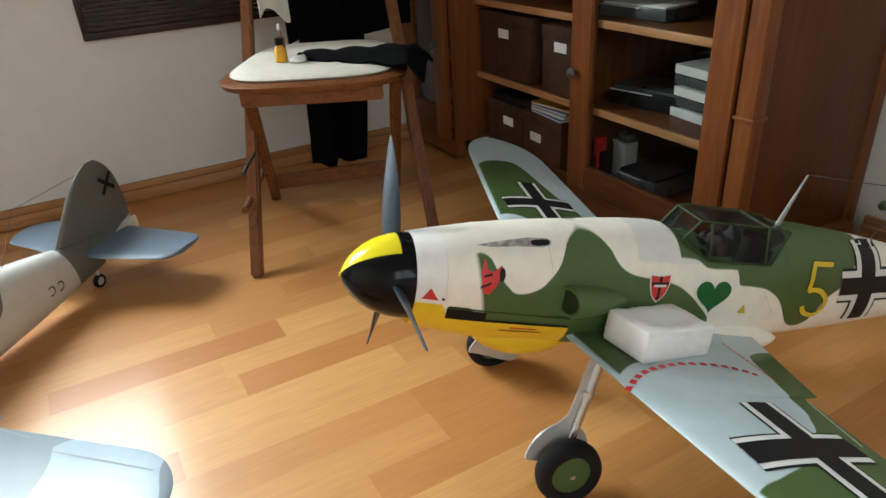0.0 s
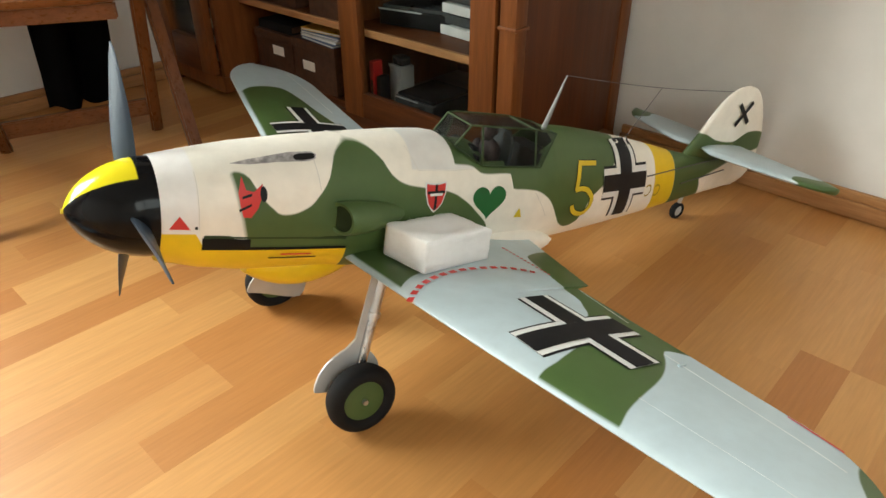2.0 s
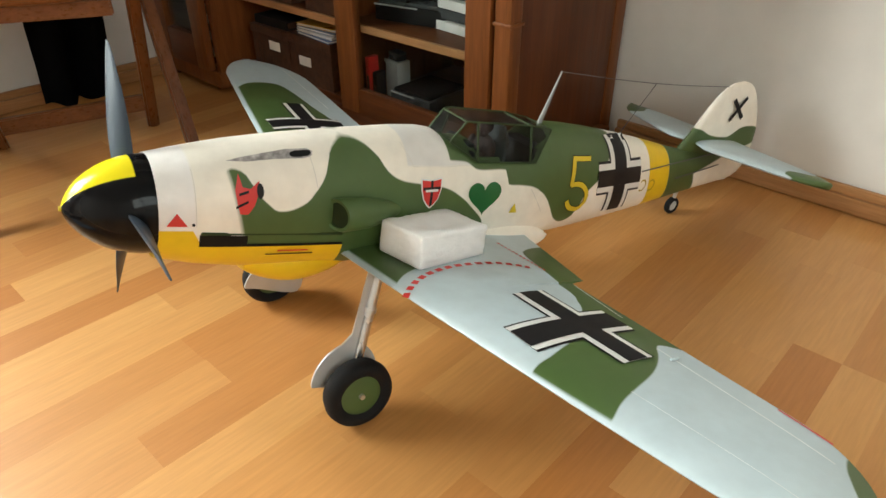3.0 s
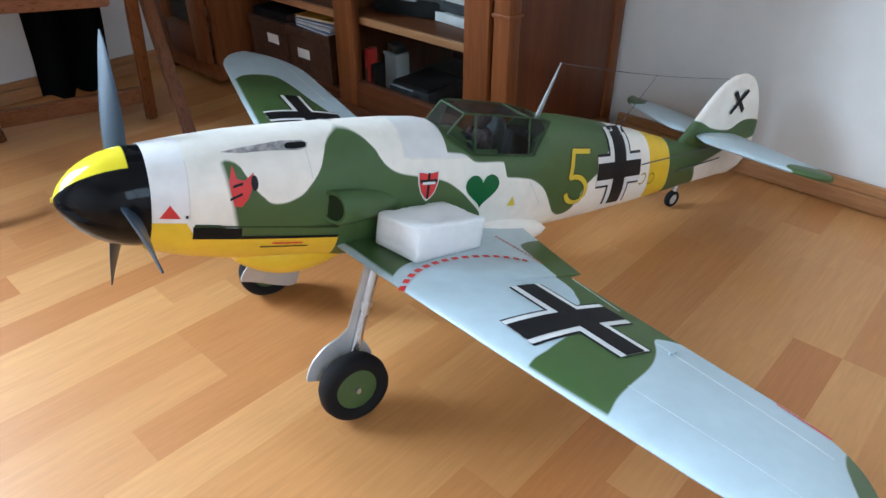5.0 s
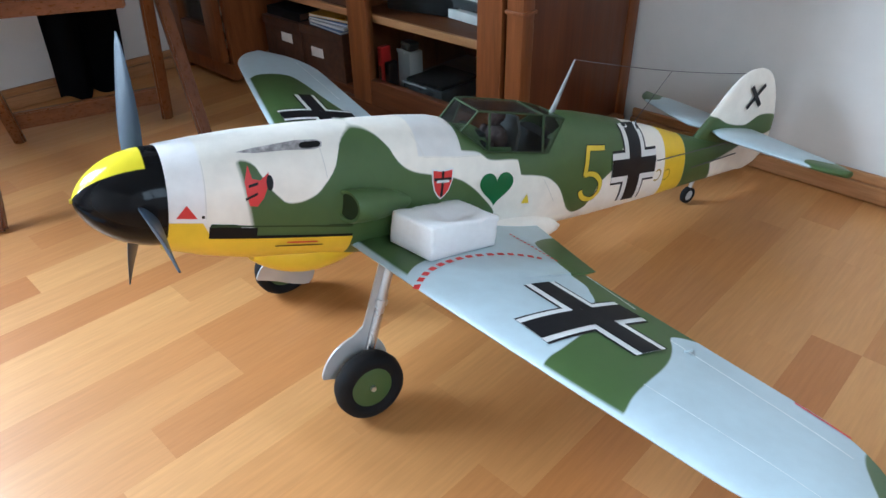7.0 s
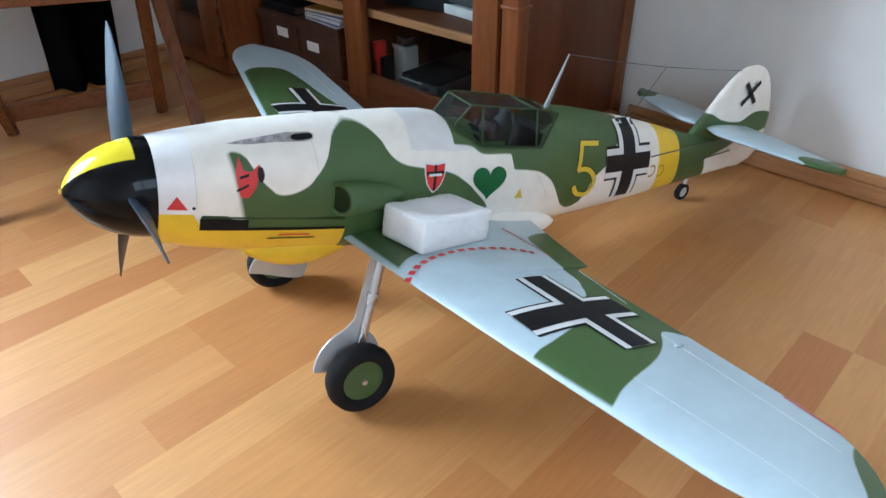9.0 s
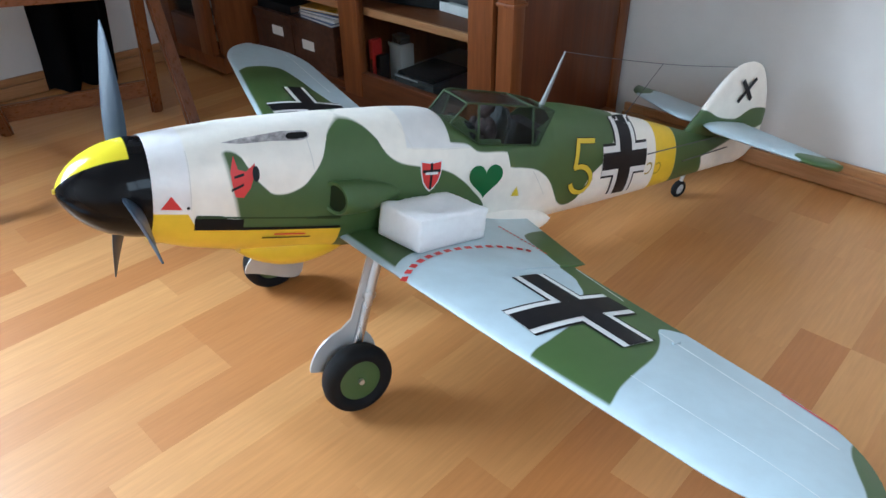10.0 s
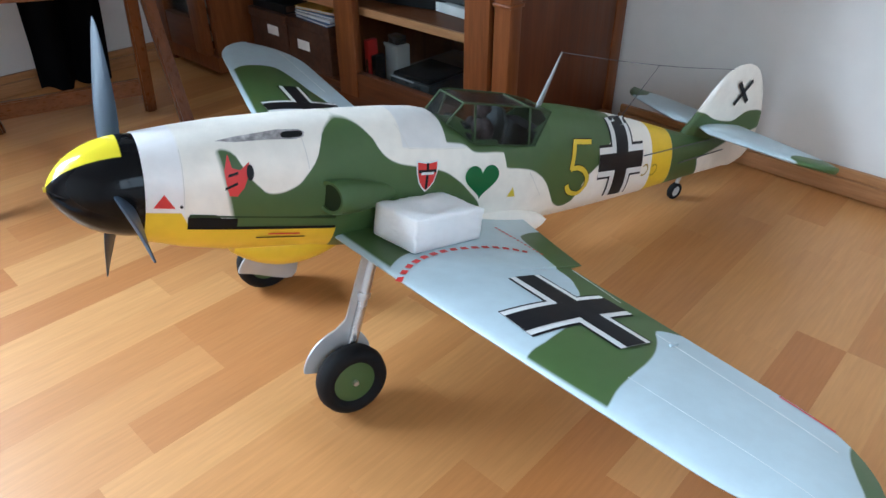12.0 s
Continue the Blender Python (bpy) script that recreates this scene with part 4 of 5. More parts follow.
    quad_patch(bm, side_place(0.0012), (0.222, -0.0465), (0.262, -0.0500), (0.262, -0.0475), (0.222, -0.0440), 4)
    part("red_lettering_bar", bm, M_REDMARK, hull)
    bm = bmesh.new()
    quad_patch(bm, side_place(0.0012), (0.208, -0.0510), (0.270, -0.0560), (0.270, -0.0540), (0.208, -0.0490), 4)
    part("black_lettering_bar", bm, M_BLACKMARK, hull)
    # panel lines
    line_mat = plain("panel_line_grey", (0.76, 0.73, 0.67), 0.6)
    for s0, w0, s1, w1 in ((0.125, -0.004, 0.125, 0.055), (0.267, 0.036, 0.262, 0.072), (0.405, 0.054, 0.50, 0.0495), (0.405, 0.054, 0.392, 0.080), (0.62, 0.012, 0.655, -0.03)):
        bm = bmesh.new()
        d = Vector((s1 - s0, w1 - w0)).normalized() * 0.0005
        quad_patch(bm, side_place(0.0005), (s0 + d.y, w0 - d.x), (s1 + d.y, w1 - d.x), (s1 - d.y, w1 + d.x), (s0 - d.y, w0 + d.x), 10)
        part("panel_line", bm, line_mat, hull)
    numeral(hull, "numeral_outline", 0.0008, M_BLACKMARK, 0.0011)
    numeral(hull, "numeral", 0.0014, M_YELLOWMARK, 0.0)
    part("rudder_rod", rod((0.90, -0.0415, 0.018), (1.15, -0.016, 0.038), 0.0011, None, 8), M_WIRE, top, "thin control rod")
    part("elevator_rod", rod((1.02, -0.030, -0.006), (1.17, -0.014, 0.010), 0.0011, None, 8), M_WIRE, top, "thin control rod")
    return top


M_PLAIN_GREEN = foam_finish(Nodes("green_foam_paint"), GREEN)
M_PLAIN_YELLOW = foam_finish(Nodes("yellow_foam_paint"), YELLOW)
FIGHTER = Matrix.Translation((0.0, 0.0, 0.3250)) @ Matrix.Rotation(radians(12.2), 4, "Y")
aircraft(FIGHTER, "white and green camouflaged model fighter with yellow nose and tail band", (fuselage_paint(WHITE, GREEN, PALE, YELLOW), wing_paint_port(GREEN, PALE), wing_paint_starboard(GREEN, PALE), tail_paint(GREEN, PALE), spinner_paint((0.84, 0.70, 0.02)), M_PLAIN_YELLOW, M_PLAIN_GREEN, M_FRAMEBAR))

GREY_D, GREY_L = (0.15, 0.155, 0.135), (0.27, 0.345, 0.42)
M_GREY = foam_finish(Nodes("mid_grey_foam_paint"), GREY_D)
TURN = Matrix.Rotation(radians(59.3), 4, "Z") @ Matrix.Rotation(radians(1.7), 4, "Y") @ Matrix.Rotation(radians(0.4), 4, "X") @ Matrix.Scale(0.93, 4)
TAIL = TURN @ Vector((1.083, 0, -0.097))
grey = aircraft(Matrix.Translation(Vector((-0.492, 0.725, 0.0)) - TAIL) @ TURN, "grey camouflaged model fighter standing on its wheels", (fuselage_paint((0.66, 0.66, 0.63), GREY_D, GREY_L, (0.62, 0.62, 0.59), GREY_D), wing_paint_port((0.12, 0.155, 0.19), (0.25, 0.33, 0.41)), wing_paint_starboard(GREY_D, GREY_L), foam_finish(Nodes("pale_grey_tail_paint"), (0.15, 0.20, 0.27)), spinner_paint(WHITE), M_GREY, M_GREY, M_GREY), False, 1.18, 0.012, 0.098, 1.0)


# ---- foam block on the wing ----
def foam_block():
    p = [FIGHTER @ Vector((s, y, wing_top(s, y) + 0.001)) for s, y in ((0.364, -0.168), (0.360, -0.080), (0.482, -0.147))]
    ux, uy = (p[2] - p[0]), (p[1] - p[0])
    up = ux.cross(uy).normalized()
    if up.z < 0:
        up = -up
    ux_n = ux.normalized()
    uy_n = up.cross(ux_n)
    m = Matrix((ux_n, uy_n, up)).transposed().to_4x4()
    m.translation = p[0] + up * 0.0015
    top = thing("foam_block", m, "white packing foam block lying on the wing root", "foam block")
    L, D, T = ux.length - 0.002, 0.080, 0.043
    bm = box(0, L, 0, D, 0, T, 0.0035)
    bmesh.ops.subdivide_edges(bm, edges=[e for e in bm.edges if e.calc_length() > 0.02], cuts=16, use_grid_fill=True)
    for v in bm.verts:
        q = v.co
        pit = math.exp(-((q.x / L - 0.55) / 0.21) ** 2 - ((q.y / D - 0.44) / 0.21) ** 2)
        k = math.sin(math.pi * min(1, max(0, q.x / L))) * math.sin(math.pi * min(1, max(0, q.y / D)))
        if q.z > T * 0.8:
            q.z -= 0.001 * k + 0.011 * pit
        if q.z > 0.004:
            q += Vector(noise.noise_vector(q * 45)) * 0.0016 + Vector(noise.noise_vector(q * 260)) * 0.0013
    part("foam", bm, M_FOAM, top, "", 60)


foam_block()


# ---- the cabinet ----
CX0, CX1, CY0, CY1, CH = 0.82, 1.250, 0.030, 1.318, 1.25
LX0 = 0.765  # the left section stands further forward


def glazed_door(parent, y0, y1, knob_side, x=CX0, low=0.134):
    """A framed glass door in the cabinet's front, y0 to y1."""
    door = part("door", box(x, x + 0.022, y0, y0 + 0.062, 0.072, CH - 0.04, 0.003), M_CAB_Z, parent, "framed glass door")
    part("stile", box(x, x + 0.022, y1 - 0.066, y1, 0.072, CH - 0.04, 0.003), M_CAB_Z, door)
    for z0, z1 in ((0.072, low), (CH - 0.10, CH - 0.04)):
        part("rail", box(x + 0.001, x + 0.021, y0 + 0.062, y1 - 0.066, z0, z1, 0.003), M_CAB_Y, door)
    pane = part("pane", box(x + 0.010, x + 0.014, y0 + 0.060, y1 - 0.064, low - 0.004, CH - 0.098, 0), M_GLASS, door)
    pane.visible_shadow = False
    ky = y1 - 0.020 if knob_side > 0 else y0 + 0.025
    knob = lathe([(0, 0.004), (-0.006, 0.004), (-0.009, 0.011), (-0.016, 0.013), (-0.021, 0.009), (-0.022, 0.001)], "X", 20)
    part("knob", knob, M_KNOB, door, "dark round knob", 50, Matrix.Translation((x, ky, 0.362)))
    return door


def cabinet():
    top = thing("display_cabinet", ROOM, "reddish brown wooden cabinet with glass doors and open middle shelves", "cabinet")
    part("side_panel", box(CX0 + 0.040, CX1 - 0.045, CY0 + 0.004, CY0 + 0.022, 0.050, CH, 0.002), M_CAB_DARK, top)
    part("corner_post", box(CX0 + 0.002, CX0 + 0.040, CY0, CY0 + 0.040, 0.0, CH, 0.008), M_CAB_Z, top, "rounded corner post with a ring")
    part("post_ring", box(CX0 - 0.0005, CX0 + 0.0425, CY0 - 0.0025, CY0 + 0.0425, 0.352, 0.360, 0.003), M_CAB_Z, top, "thin moulded ring")
    part("rear_post", box(CX1 - 0.045, CX1, CY0 + 0.001, CY0 + 0.040, 0.0, CH, 0.006), M_CAB_Z, top)
    part("side_foot_rail", box(CX0 + 0.040, CX1 - 0.045, CY0 - 0.026, CY0 + 0.030, 0.0, 0.056, 0.006), M_CAB_Z, top)
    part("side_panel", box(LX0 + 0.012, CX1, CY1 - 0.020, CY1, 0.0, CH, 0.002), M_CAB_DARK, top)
    # The back takes the darkened wood, so the interior's shade is painted in.
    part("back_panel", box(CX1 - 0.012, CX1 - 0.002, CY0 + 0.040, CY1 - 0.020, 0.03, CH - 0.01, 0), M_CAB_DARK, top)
    part("plinth", box(CX0 + 0.010, CX0 + 0.030, CY0 + 0.040, 1.004, 0.0, 0.068, 0.002), M_CAB_Y, top)
    # Recessed plinth whose dark wood paints the shade of the toe gap.
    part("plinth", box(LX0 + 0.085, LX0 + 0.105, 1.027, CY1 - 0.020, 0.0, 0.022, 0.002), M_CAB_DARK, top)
    part("bottom_rail", box(LX0 - 0.004, LX0 + 0.034, 1.006, CY1 - 0.020, 0.022, 0.067, 0.003), M_CAB_Z, top)
    part("top_board", box(LX0 - 0.03, CX1, CY0 - 0.02, CY1, CH, CH + 0.025, 0.004), M_CAB_Y, top)
    part("partition", box(CX0 + 0.024, CX1 - 0.012, 0.542, 0.562, 0.068, CH, 0.002), M_CAB_Z, top)
    part("partition", box(LX0 + 0.002, CX1 - 0.012, 1.005, 1.027, 0.0675, CH, 0.003), M_CAB_Z, top)
    for y0, y1, levels in ((0.044, 0.541, (0.068, 0.263, 0.467, 0.70, 0.92)), (0.563, 1.004, (0.068, 0.262, 0.470, 0.70, 0.92)), (1.028, 1.297, (0.068, 0.28, 0.48, 0.70, 0.92))):
        for z in levels:
            board = part("shelf", box(CX0 + 0.034, CX1 - 0.013, y0, y1, z, z + 0.016, 0.001), M_CAB_Y, top)
            part("shelf_edge", box(CX0 + 0.024, CX0 + 0.034, y0, y1, z - 0.001, z + 0.017, 0.003), M_EDGE if z > 0.1 else M_CAB_Y, board, "lighter rounded shelf edge")
    glazed_door(top, 0.078, 0.541, 1)
    glazed_door(top, 1.028, 1.300, -1, LX0 - 0.021, 0.165)
    # Dark strip standing in for the shade between door and post.
    part("door_gap_strip", box(CX0 + 0.012, CX0 + 0.030, 0.062, 0.077, 0.07, CH, 0.001), M_CAB_DARK, top)
    part("hinge", rod((CX0 + 0.004, 0.0715, 0.105), (CX0 + 0.004, 0.0715, 0.140), 0.0045, None, 10), M_DARK, top, "black door hinge")


cabinet()


def storage_box(x, y0, y1, z0, z1, deep, label_z, label_y=0.0):
    top = thing("storage_box", ROOM @ pose(x, (y0 + y1) / 2, z0), "dark brown cardboard storage box with a white label", "storage box", "boxes in the cabinet")
    w, h = (y1 - y0) / 2, z1 - z0
    part("box_body", box(0, deep, -w, w, 0, h * 0.80, 0.002), M_BOX, top)
    part("lid", box(-0.003, deep + 0.003, -w - 0.003, w + 0.003, h * 0.80, h, 0.003), M_BOX, top)
    part("label", box(-0.0015, -0.0003, label_y - 0.024, label_y + 0.024, label_z - 0.012, label_z + 0.012, 0), M_LABEL, top, "white paper label")


storage_box(0.850, 0.782, 0.950, 0.0855, 0.205, 0.30, 0.073, -0.020)
storage_box(0.848, 0.603, 0.776, 0.0855, 0.210, 0.30, 0.060, 0.022)
storage_box(0.858, 0.757, 0.998, 0.2795, 0.455, 0.30, 0.121, 0.0)
storage_box(0.852, 0.570, 0.692, 0.2795, 0.450, 0.30, 0.120, -0.012)


def magazines():
    z = 0.2105
    for i, (mat, text) in enumerate(((M_BLUE, "blue glossy magazine"), (M_PAPER, "pale magazine"), (M_BLUE, "blue glossy magazine"), (M_AMBER, "yellow magazine"))):
        top = thing("magazine", ROOM @ pose(0.945 + 0.006 * i, 0.665 + 0.008 * i, z, 0, 0, 4 * i - 5), text + " lying on a storage box", "magazine", "magazines on the box")
        part("page_block", box(-0.094, 0.094, -0.070, 0.070, 0.0006, 0.0052, 0), M_PAPER, top)
        part("cover", box(-0.096, 0.096, -0.072, 0.072, 0.0052, 0.0062, 0), mat, top)
        part("back_cover", box(-0.096, 0.096, -0.072, 0.072, 0, 0.0006, 0), mat, top)
        z += 0.0066


magazines()


def binder(y, height, mat, label):
    top = thing("binder", ROOM @ pose(0.868, y, 0.0855), label, "binder")
    part("cover", box(0, 0.030, -0.008, 0.008, 0, height, 0.003), mat, top)
    part("spine_label", box(-0.001, 0.0, -0.004, 0.004, height * 0.3, height * 0.6, 0), M_BOX, top)
    return top


binder(0.490, 0.112, M_RED, "bright red binder standing behind glass")
binder(0.466, 0.080, M_DARK, "dark grey binder standing behind glass")


def device(x, y, z, w, d, h, turn, label, mats):
    """A flat apparatus: dark body, pale front edge, recessed top."""
    top = thing("apparatus", ROOM @ pose(x, y, z, 0, 0, turn), label, "apparatus", "things behind the glass")
    part("housing", box(-d / 2, d / 2, -w / 2, w / 2, 0, h * 0.82, 0.003), mats[0], top)
    part("cover_plate", box(-d / 2 + 0.006, d / 2 - 0.006, -w / 2 + 0.006, w / 2 - 0.006, h * 0.82, h, 0.002), mats[1], top)
    part("front_edge", box(-d / 2 - 0.003, -d / 2, -w * 0.12, w / 2, h * 0.76, h * 0.84, 0.001), M_SILVER, top, "bright front edge")
    return top


device(0.960, 0.370, 0.0855, 0.13, 0.14, 0.046, 0, "flat dark apparatus with a bright edge", (M_GREYBOX, M_DARK))
device(0.950, 0.470, 0.0855, 0.050, 0.040, 0.112, -8, "upright grey apparatus with dials", (M_SILVER, M_GREYBOX))
device(0.985, 0.410, 0.2805, 0.19, 0.13, 0.045, 12, "dark boxed apparatus on the shelf", (M_DARK, M_GREYBOX))
device(0.960, 0.440, 0.4845, 0.19, 0.12, 0.030, 5, "grey apparatus with a bright top", (M_GREYBOX, M_PAPER))


def paper_pile(y, z, n, label, x=1.02):
    top = thing("paper_pile", ROOM @ pose(x, y, z, 0, 0, -6), label, "paper pile", "things behind the glass")
    for i in range(n):
        part("sheaf", box(-0.09 + 0.004 * (i % 2), 0.09, -0.055, 0.055 - 0.003 * (i % 3), 0.024 * i, 0.024 * i + 0.020, 0.001), M_PAPER if i % 2 == 0 else M_GREYBOX, top)


paper_pile(0.262, 0.2805, 5, "pile of white paper boxes behind glass")
paper_pile(1.100, 0.0845, 6, "pile of pale papers behind a glass door", 0.90)


def black_folder():
    """A black folder with a spine, lying on the rear storage box."""
    top = thing("folder", ROOM @ pose(0.862, 0.866, 0.2055), "black folder lying on a brown storage box", "folder")
    part("cover", box(0, 0.26, -0.074, 0.074, 0.019, 0.022, 0.001), M_DARK, top)
    part("back_cover", box(0, 0.26, -0.074, 0.074, 0, 0.003, 0.001), M_DARK, top)
    part("spine", box(-0.003, 0.0, -0.074, 0.074, 0, 0.022, 0.001), M_DARK, top)
    part("page_block", box(0.002, 0.25, -0.070, 0.070, 0.003, 0.019, 0), M_BOX, top)


black_folder()


def model_vehicle():
    """A small dark display model with a hull, deck house and slanted bow on the middle shelf."""
    top = thing("display_model", ROOM @ pose(1.145, 0.40, 0.2805, 0, 0, 90), "dark display model behind the glass", "display model", "things behind the glass")
    part("hull", loft([[(x, -w, 0.0), (x, w, 0.0), (x, w * 1.25, h), (x, -w * 1.25, h)] for x, w, h in ((-0.10, 0.012, 0.05), (-0.06, 0.028, 0.06), (0.05, 0.03, 0.06), (0.11, 0.006, 0.075))]), M_DARK, top)
    part("deck_house", box(-0.04, 0.03, -0.02, 0.02, 0.06, 0.095, 0.004), M_GREYBOX, top)


model_vehicle()


# ---- the chair ----
def chair():
    top = thing("wooden_chair", ROOM, "reddish brown wooden chair with a cream seat pad", "chair")
    z0, z1 = 0.414, 0.436
    c = Vector((0.270, 0.750, 0))
    ux = (Vector((0.357, 0.487, 0)) - Vector((0.036, 0.655, 0))).normalized()
    uy = Vector((-ux.y, ux.x, 0))

    def seat_ring(z, grow):
        ring = []
        for i in range(40):
            a = 2 * math.pi * i / 40
            k = 3.6
            cx, sx = math.cos(a), math.sin(a)
            px = math.copysign(abs(cx) ** (2 / k), cx) * (0.190 + grow)
            py = math.copysign(abs(sx) ** (2 / k), sx) * (0.205 + grow)
            px *= 1.0 - 0.10 * (py / 0.2)
            ring.append(tuple(c + ux * px + uy * py + Vector((0, 0, z))))
        return ring
    part("seat", loft([seat_ring(z0, -0.012), seat_ring(z0 + 0.005, 0.0), seat_ring(z1 - 0.006, 0.004), seat_ring(z1, -0.006)]), M_CHAIR_X, top, "varnished rounded seat board", 50)
    part("seat_pad", loft([seat_ring(z1, -0.020), seat_ring(z1 + 0.005, -0.016), seat_ring(z1 + 0.010, -0.024), seat_ring(z1 + 0.012, -0.06)]), M_CUSHION, top, "cream cloth seat pad", 60)
    fl, fr = c - ux * 0.155 - uy * 0.165, c + ux * 0.150 - uy * 0.160
    bl, br = c - ux * 0.140 + uy * 0.165, c + ux * 0.140 + uy * 0.165
    up = Vector((0, 0, z0))
    legs = ((Vector((0.020, 0.655, 0)), Vector((0.292, 1.180, 0.90)), 0.027, 0.024), (Vector((0.200, 1.086, 0)), fl + up + Vector((0.03, 0.03, 0)), 0.026, 0.024), (Vector((0.450, 0.590, 0)), Vector((0.545, 0.965, 0.645)), 0.028, 0.024), (Vector((0.520, 0.955, 0)), Vector((0.455, 0.745, 0.408)), 0.028, 0.024))
    for p, q, a, b in legs:
        part("leg", beam(p + Vector((0, 0, 0.0)), q, a, b, 0.005), M_CHAIR, top)
    part("apron", beam(fl + up + Vector((0.01, 0.01, -0.018)), fr + up + Vector((0, 0.01, -0.018)), 0.018, 0.030, 0.003, twist=0.0), M_CHAIR_X, top)
    part("apron", beam(bl + up + Vector((0, 0, -0.028)), br + up + Vector((0, 0, -0.028)), 0.020, 0.045, 0.003), M_CHAIR_X, top)
    part("stretcher", beam((0.195, 1.060, 0.060), (0.515, 0.925, 0.075), 0.020, 0.040, 0.003), M_CHAIR_X, top)
    part("stretcher", beam((0.155, 0.975, 0.135), (0.022, 0.660, 0.165), 0.014, 0.014, 0.003), M_CHAIR, top)
    part("back_rail", beam((0.285, 1.165, 0.87), (0.560, 1.010, 0.72), 0.018, 0.05, 0.004), M_CHAIR, top)
    part("bolt", rod((0.030, 0.640, 0.255), (0.090, 0.760, 0.255), 0.004, None, 10), M_KNOB, top, "dark folding bolt")


chair()


def cloth(name, label, f, nu, nv, material, thick=0.006):
    top = thing(name, ROOM, label, "clothing")
    bm = grid_surface(f, nu, nv)
    bmesh.ops.recalc_face_normals(bm, faces=bm.faces[:])
    bmesh.ops.solidify(bm, geom=bm.faces[:], thickness=thick)
    part("fabric", bm, material, top, "", 60)


def trousers(u, v):
    """Black cloth over the chair's rear edge, hanging almost to the floor."""
    x = 0.312 + 0.170 * u
    drop = v
    z = 0.49 - 0.410 * drop
    y = 1.005 + 0.055 * drop + 0.018 * math.sin(u * 11 + drop * 2) * (0.4 + drop) - 0.02 * u
    return (x + 0.02 * drop * (0.6 - u), y, z + 0.006 * math.sin(u * 17))


def shirt(u, v):
    """Black cloth lying in folds across the seat."""
    a, b = Vector((0.215, 0.740)), Vector((0.400, 0.490))
    p = a.lerp(b, u) + Vector((0.09, 0.13)) * (v - 0.1) * (0.5 + 0.7 * u)
    h = 0.453 + 0.020 * math.sin(math.pi * v) * (0.3 + u) + 0.003 * math.sin(u * 23 + v * 7)
    if u > 0.88:
        h -= 0.25 * (u - 0.88)
    return (p.x, p.y, h)


def coat(u, v):
    """Black cloth hung over the chair's back."""
    p = Vector((0.290, 0.985)).lerp(Vector((0.665, 1.010)), u)
    d = Vector((0.5, -0.85)) * (0.020 + 0.014 * math.sin(u * 14) * v)
    return (p.x - d.x, p.y - d.y, 0.89 - 0.455 * v + 0.008 * math.sin(u * 9))


hung = thing("black_trousers", ROOM, "black trousers hanging behind the chair down to the floor", "clothing")
for low, high in ((0.0, 0.49), (0.505, 1.0)):
    leg = grid_surface(lambda u, v: trousers(low + (high - low) * u, v), 14, 24)
    bmesh.ops.recalc_face_normals(leg, faces=leg.faces[:])
    bmesh.ops.solidify(leg, geom=leg.faces[:], thickness=0.006)
    part("trouser_leg", leg, M_CLOTH, hung, "", 60)
cloth("black_shirt", "black shirt lying in folds on the seat pad", shirt, 26, 12, M_CLOTH)
def towel(u, v):
    """White cloth hung beside the coat."""
    return (0.205 + 0.075 * u, 0.950 + 0.006 * math.sin(u * 9), 0.86 - (0.345 - 0.02 * math.sin(u * 5)) * v)


cloth("white_towel", "white cloth hung over the chair back", towel, 10, 12, M_CUSHION, 0.004)
cloth("black_coat", "black coat hung over the chair back", coat, 24, 16, M_CLOTH)


def small_bottle():
    top = thing("small_bottle", ROOM @ pose(0.182, 0.745, 0.4485), "small amber bottle with a dark cap on the seat", "bottle")
    part("flask", lathe([(0, 0.011), (0.002, 0.013), (0.026, 0.013), (0.032, 0.008), (0.036, 0.008)], "Z", 20), M_AMBER, top, "amber flask", 60)
    part("cap", lathe([(0.036, 0.009), (0.050, 0.009), (0.051, 0.006)], "Z", 16), M_DARK, top, "dark cap", 60)
    other = thing("glue_tube", ROOM @ pose(0.196, 0.775, 0.4485), "small grey and brown tube standing on the seat", "tube")
    part("tube", lathe([(0, 0.009), (0.045, 0.008), (0.050, 0.004), (0.062, 0.003)], "Z", 16), plain("brown_plastic", (0.22, 0.10, 0.06), 0.5), other, "", 60)
    part("stopper", lathe([(0.062, 0.005), (0.074, 0.004)], "Z", 12), M_SILVER, other, "pale stopper", 60)
    tissue = thing("white_tissue", ROOM @ pose(0.212, 0.715, 0.4485), "crumpled white tissue on the seat pad", "tissue")
    bm = bmesh.new()
    bmesh.ops.create_icosphere(bm, subdivisions=3, radius=0.014)
    for v in bm.verts:
        v.co *= 1 + 0.35 * noise.noise(v.co * 120)
        v.co.x *= 1.4
        v.co.z = max(0.0, v.co.z * 0.6 + 0.006)
    part("paper", bm, M_LABEL, tissue, "", 60)


small_bottle()


def wall_blind():
    """Dark slatted panel hanging on the north wall."""
    top = thing("wall_panel", ROOM @ pose(-0.168, Y1, 0.462), "dark brown slatted wall panel with a frame", "wall panel")
    w, h = 0.80, 0.30
    for x0, x1, z0, z1 in ((0, w, 0, 0.018), (0, w, h - 0.018, h), (0, 0.016, 0.018, h - 0.018), (w - 0.016, w, 0.018, h - 0.018)):
        part("frame_bar", box(x0, x1, -0.022, -0.001, z0, z1, 0.002), M_FRAME, top)
    for i in range(22):
        z = 0.020 + i * 0.012
        part("slat", box(0.016, w - 0.016, -0.015, -0.004, z, z + 0.0095, 0.002), M_FRAME, top)


wall_blind()


CABLE_Y0, CABLE_Y1, CABLE_Z = -0.19, -0.53, 0.440


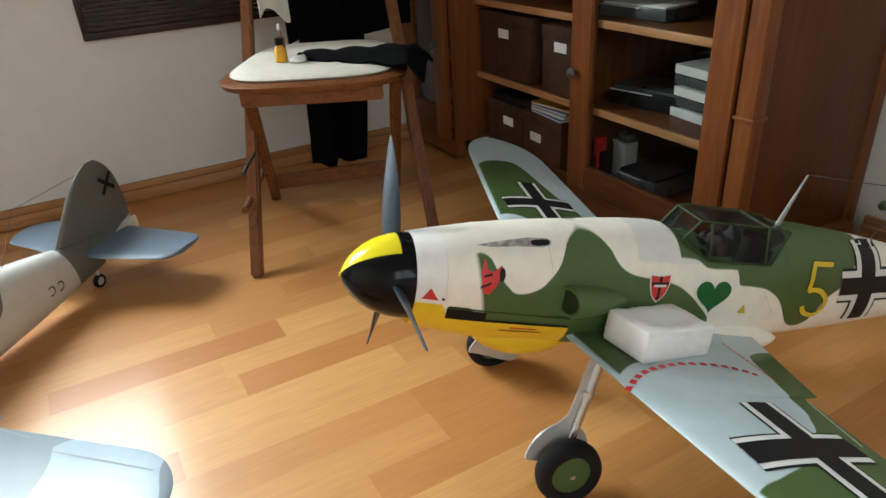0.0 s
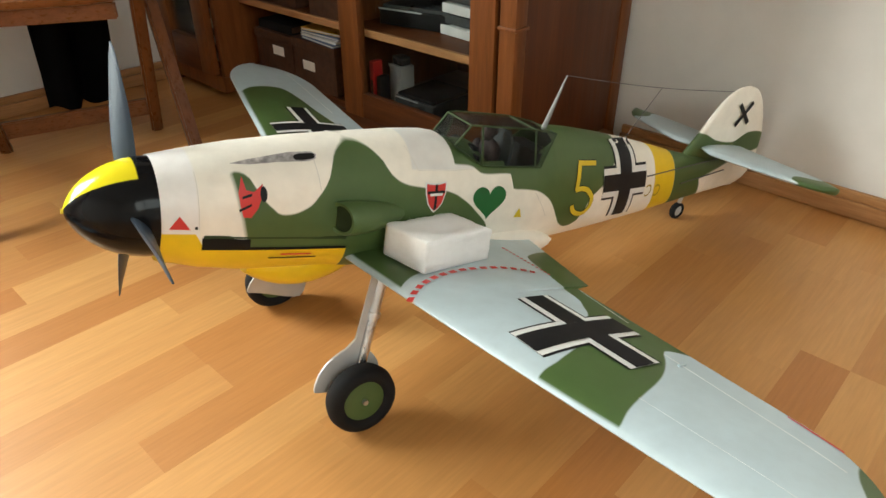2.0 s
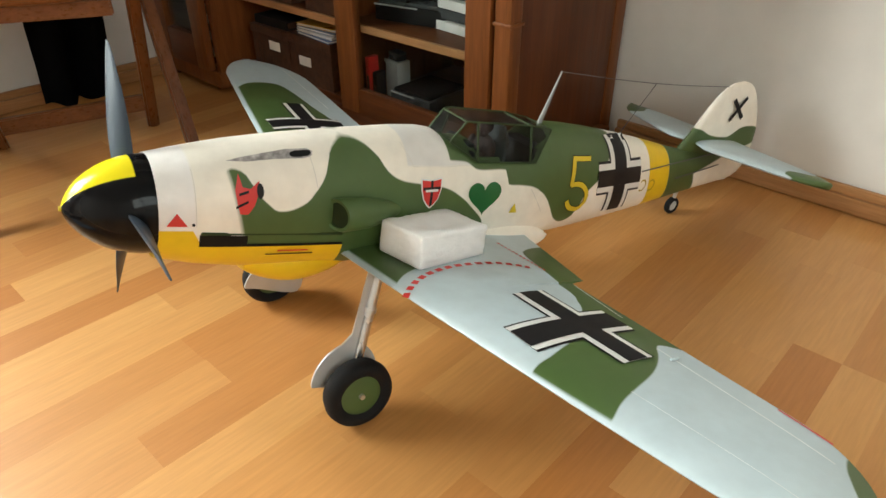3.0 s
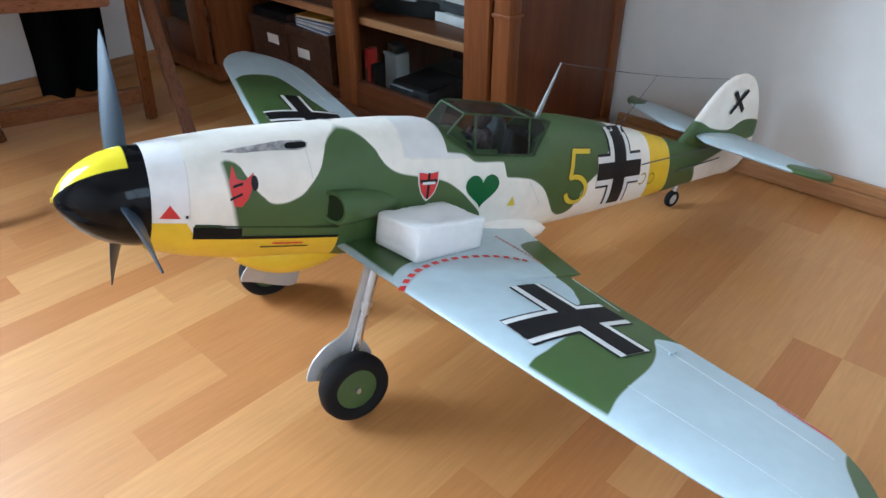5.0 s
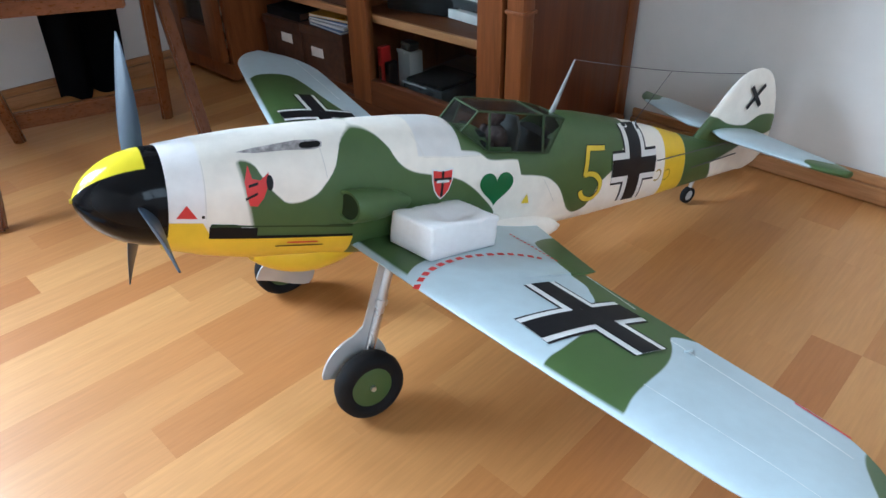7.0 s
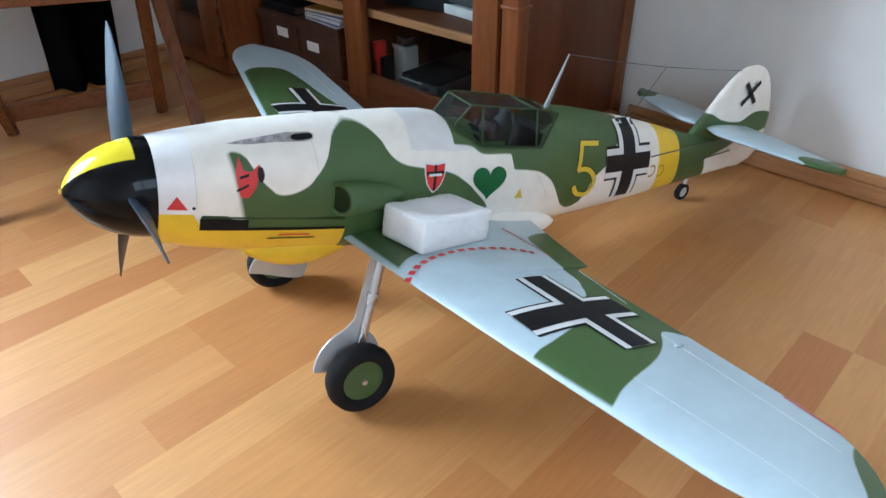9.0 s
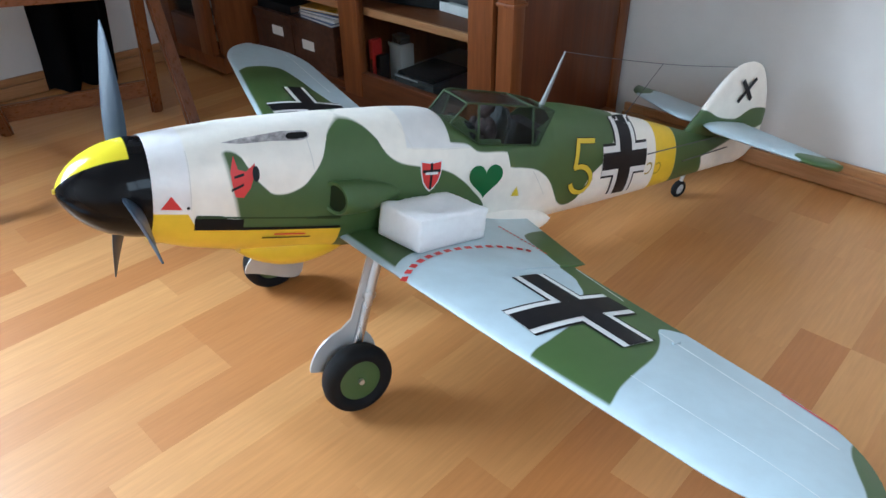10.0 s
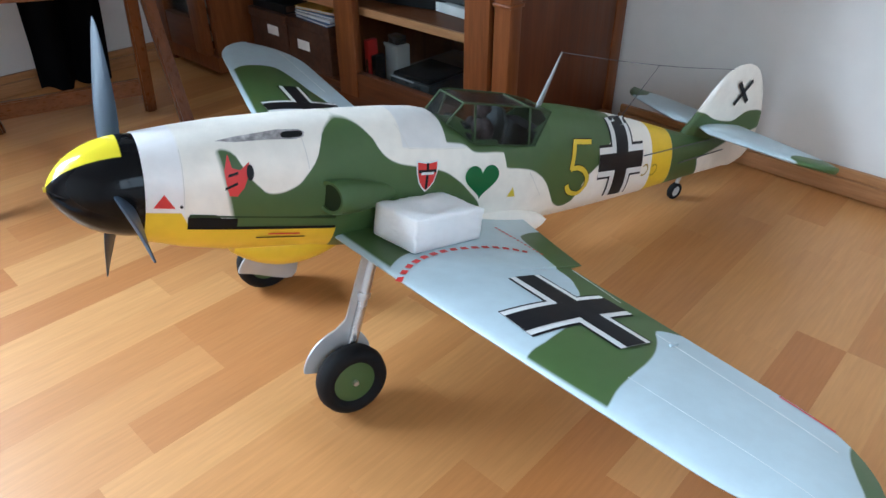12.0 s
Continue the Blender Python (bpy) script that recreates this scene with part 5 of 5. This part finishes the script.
def wall_cable():
    """A thin black lead that sags along the east wall."""
    top = thing("cable", ROOM, "thin black cable sagging along the wall", "cable")
    bm = bmesh.new()
    last = None
    for i in range(25):
        k = i / 24
        p = Vector((X1 - 0.004, CABLE_Y0 + (CABLE_Y1 - CABLE_Y0) * k, CABLE_Z + 0.20 * (2 * k - 1) ** 2))
        if last is not None:
            rod(last, p, 0.0022, None, 8, bm)
        last = p
    part("lead", bm, M_DARK, top, "", 60)


wall_cable()

# ---- parquet, strip by strip ----
STRIP, LINE = 0.0700, 0.2500
# rows counted down from LINE: where one end joint lies, and the tones (0 dark, 1 light) of the strips before and after it
JOINTS = {-4: (-0.12, 0.7, 0.3), -1: (-0.113, 0.70, 0.15), 0: (0.160, 1.0, 0.62), 1: (0.255, 0.85, 0.5), 2: (0.127, 0.42, 0.25), 3: (0.129, 0.70, 0.30), 4: (-0.012, 0.60, 0.27), 5: (0.42, 0.95, 0.45), 6: (0.17, 0.62, 0.5), 7: (0.30, 0.55, 0.75), 8: (0.62, 0.6, 0.25), 9: (1.04, 0.35, 0.6)}


def parquet():
    rng = random.Random(5)
    near, rest = [], []
    for row in range(-17, 40):
        y0, y1 = max(LINE - STRIP * (row + 1), Y0), min(LINE - STRIP * row, Y1)
        if y1 - y0 < 0.004:
            continue
        joint, before, after = JOINTS.get(row, (rng.uniform(-0.3, 0.9), rng.random(), rng.random()))
        ends = [joint]
        while ends[0] > X0:
            ends.insert(0, ends[0] - rng.choice((0.30, 0.36, 0.42, 0.50)))
        at = len(ends) - 1
        while ends[-1] < X1:
            ends.append(ends[-1] + rng.choice((0.30, 0.36, 0.42, 0.50)))
        for i, (p, q) in enumerate(zip(ends, ends[1:])):
            tone = before if i == at - 1 else after if i == at else rng.uniform(0.15, 0.85)
            p, q = max(p, X0), min(q, X1)
            if q - p > 0.02:
                cx, cy = (p + q) / 2, (y0 + y1) / 2
                (near if -0.75 < cx < 1.268 and -0.75 < cy < 1.2 else rest).append((p, q, y0, y1, tone))
    near.sort(key=lambda q: abs((q[0] + q[1]) / 2 - 0.35) + abs((q[2] + q[3]) / 2 - 0.1))
    near, rest = near[:300], rest + near[300:]
    shared = {}

    def strip(a, b, y0, y1, tone=0.5):
        g, h = 0.00001, 0.00004
        return [(a + g, y0 + g, -0.006), (b - g, y0 + g, -0.006), (b - g, y1 - g, -0.006), (a + g, y1 - g, -0.006), (a + g, y0 + g, -h), (b - g, y0 + g, -h), (b - g, y1 - g, -h), (a + g, y1 - g, -h),
                (a + g + h, y0 + g + h, 0), (b - g - h, y0 + g + h, 0), (b - g - h, y1 - g - h, 0), (a + g + h, y1 - g - h, 0)]
    faces = [(0, 1, 5, 4), (1, 2, 6, 5), (2, 3, 7, 6), (3, 0, 4, 7), (4, 5, 9, 8), (5, 6, 10, 9), (6, 7, 11, 10), (7, 4, 8, 11), (8, 9, 10, 11)]
    for a, b, y0, y1, tone in near:
        key = (round(b - a, 6), round(y1 - y0, 6))
        if key not in shared:
            l, w = key
            me = bpy.data.meshes.new("parquet_strip")
            me.from_pydata(strip(-l / 2, l / 2, -w / 2, w / 2), [], faces)
            me.materials.append(M_STRIP)
            shared[key] = me
        ob = new("parquet_strip", shared[key])
        ob.parent = floor
        ob.color = (tone, 1.0, 0.0, 1.0)
        ob.matrix_local = Matrix.Translation(((a + b) / 2, (y0 + y1) / 2, 0))
    verts, polys = [], []
    for q in rest:
        n = len(verts)
        verts += strip(*q)
        polys += [tuple(i + n for i in f) for f in faces]
    me = bpy.data.meshes.new("parquet_rest")
    me.from_pydata(verts, [], polys)
    me.materials.append(M_STRIP)
    ob = new("parquet_field", me)
    ob.parent = floor
    ob.color = (0.0, 0.0, 0.0, 1.0)
    ob["kind"] = "stuff"


parquet()
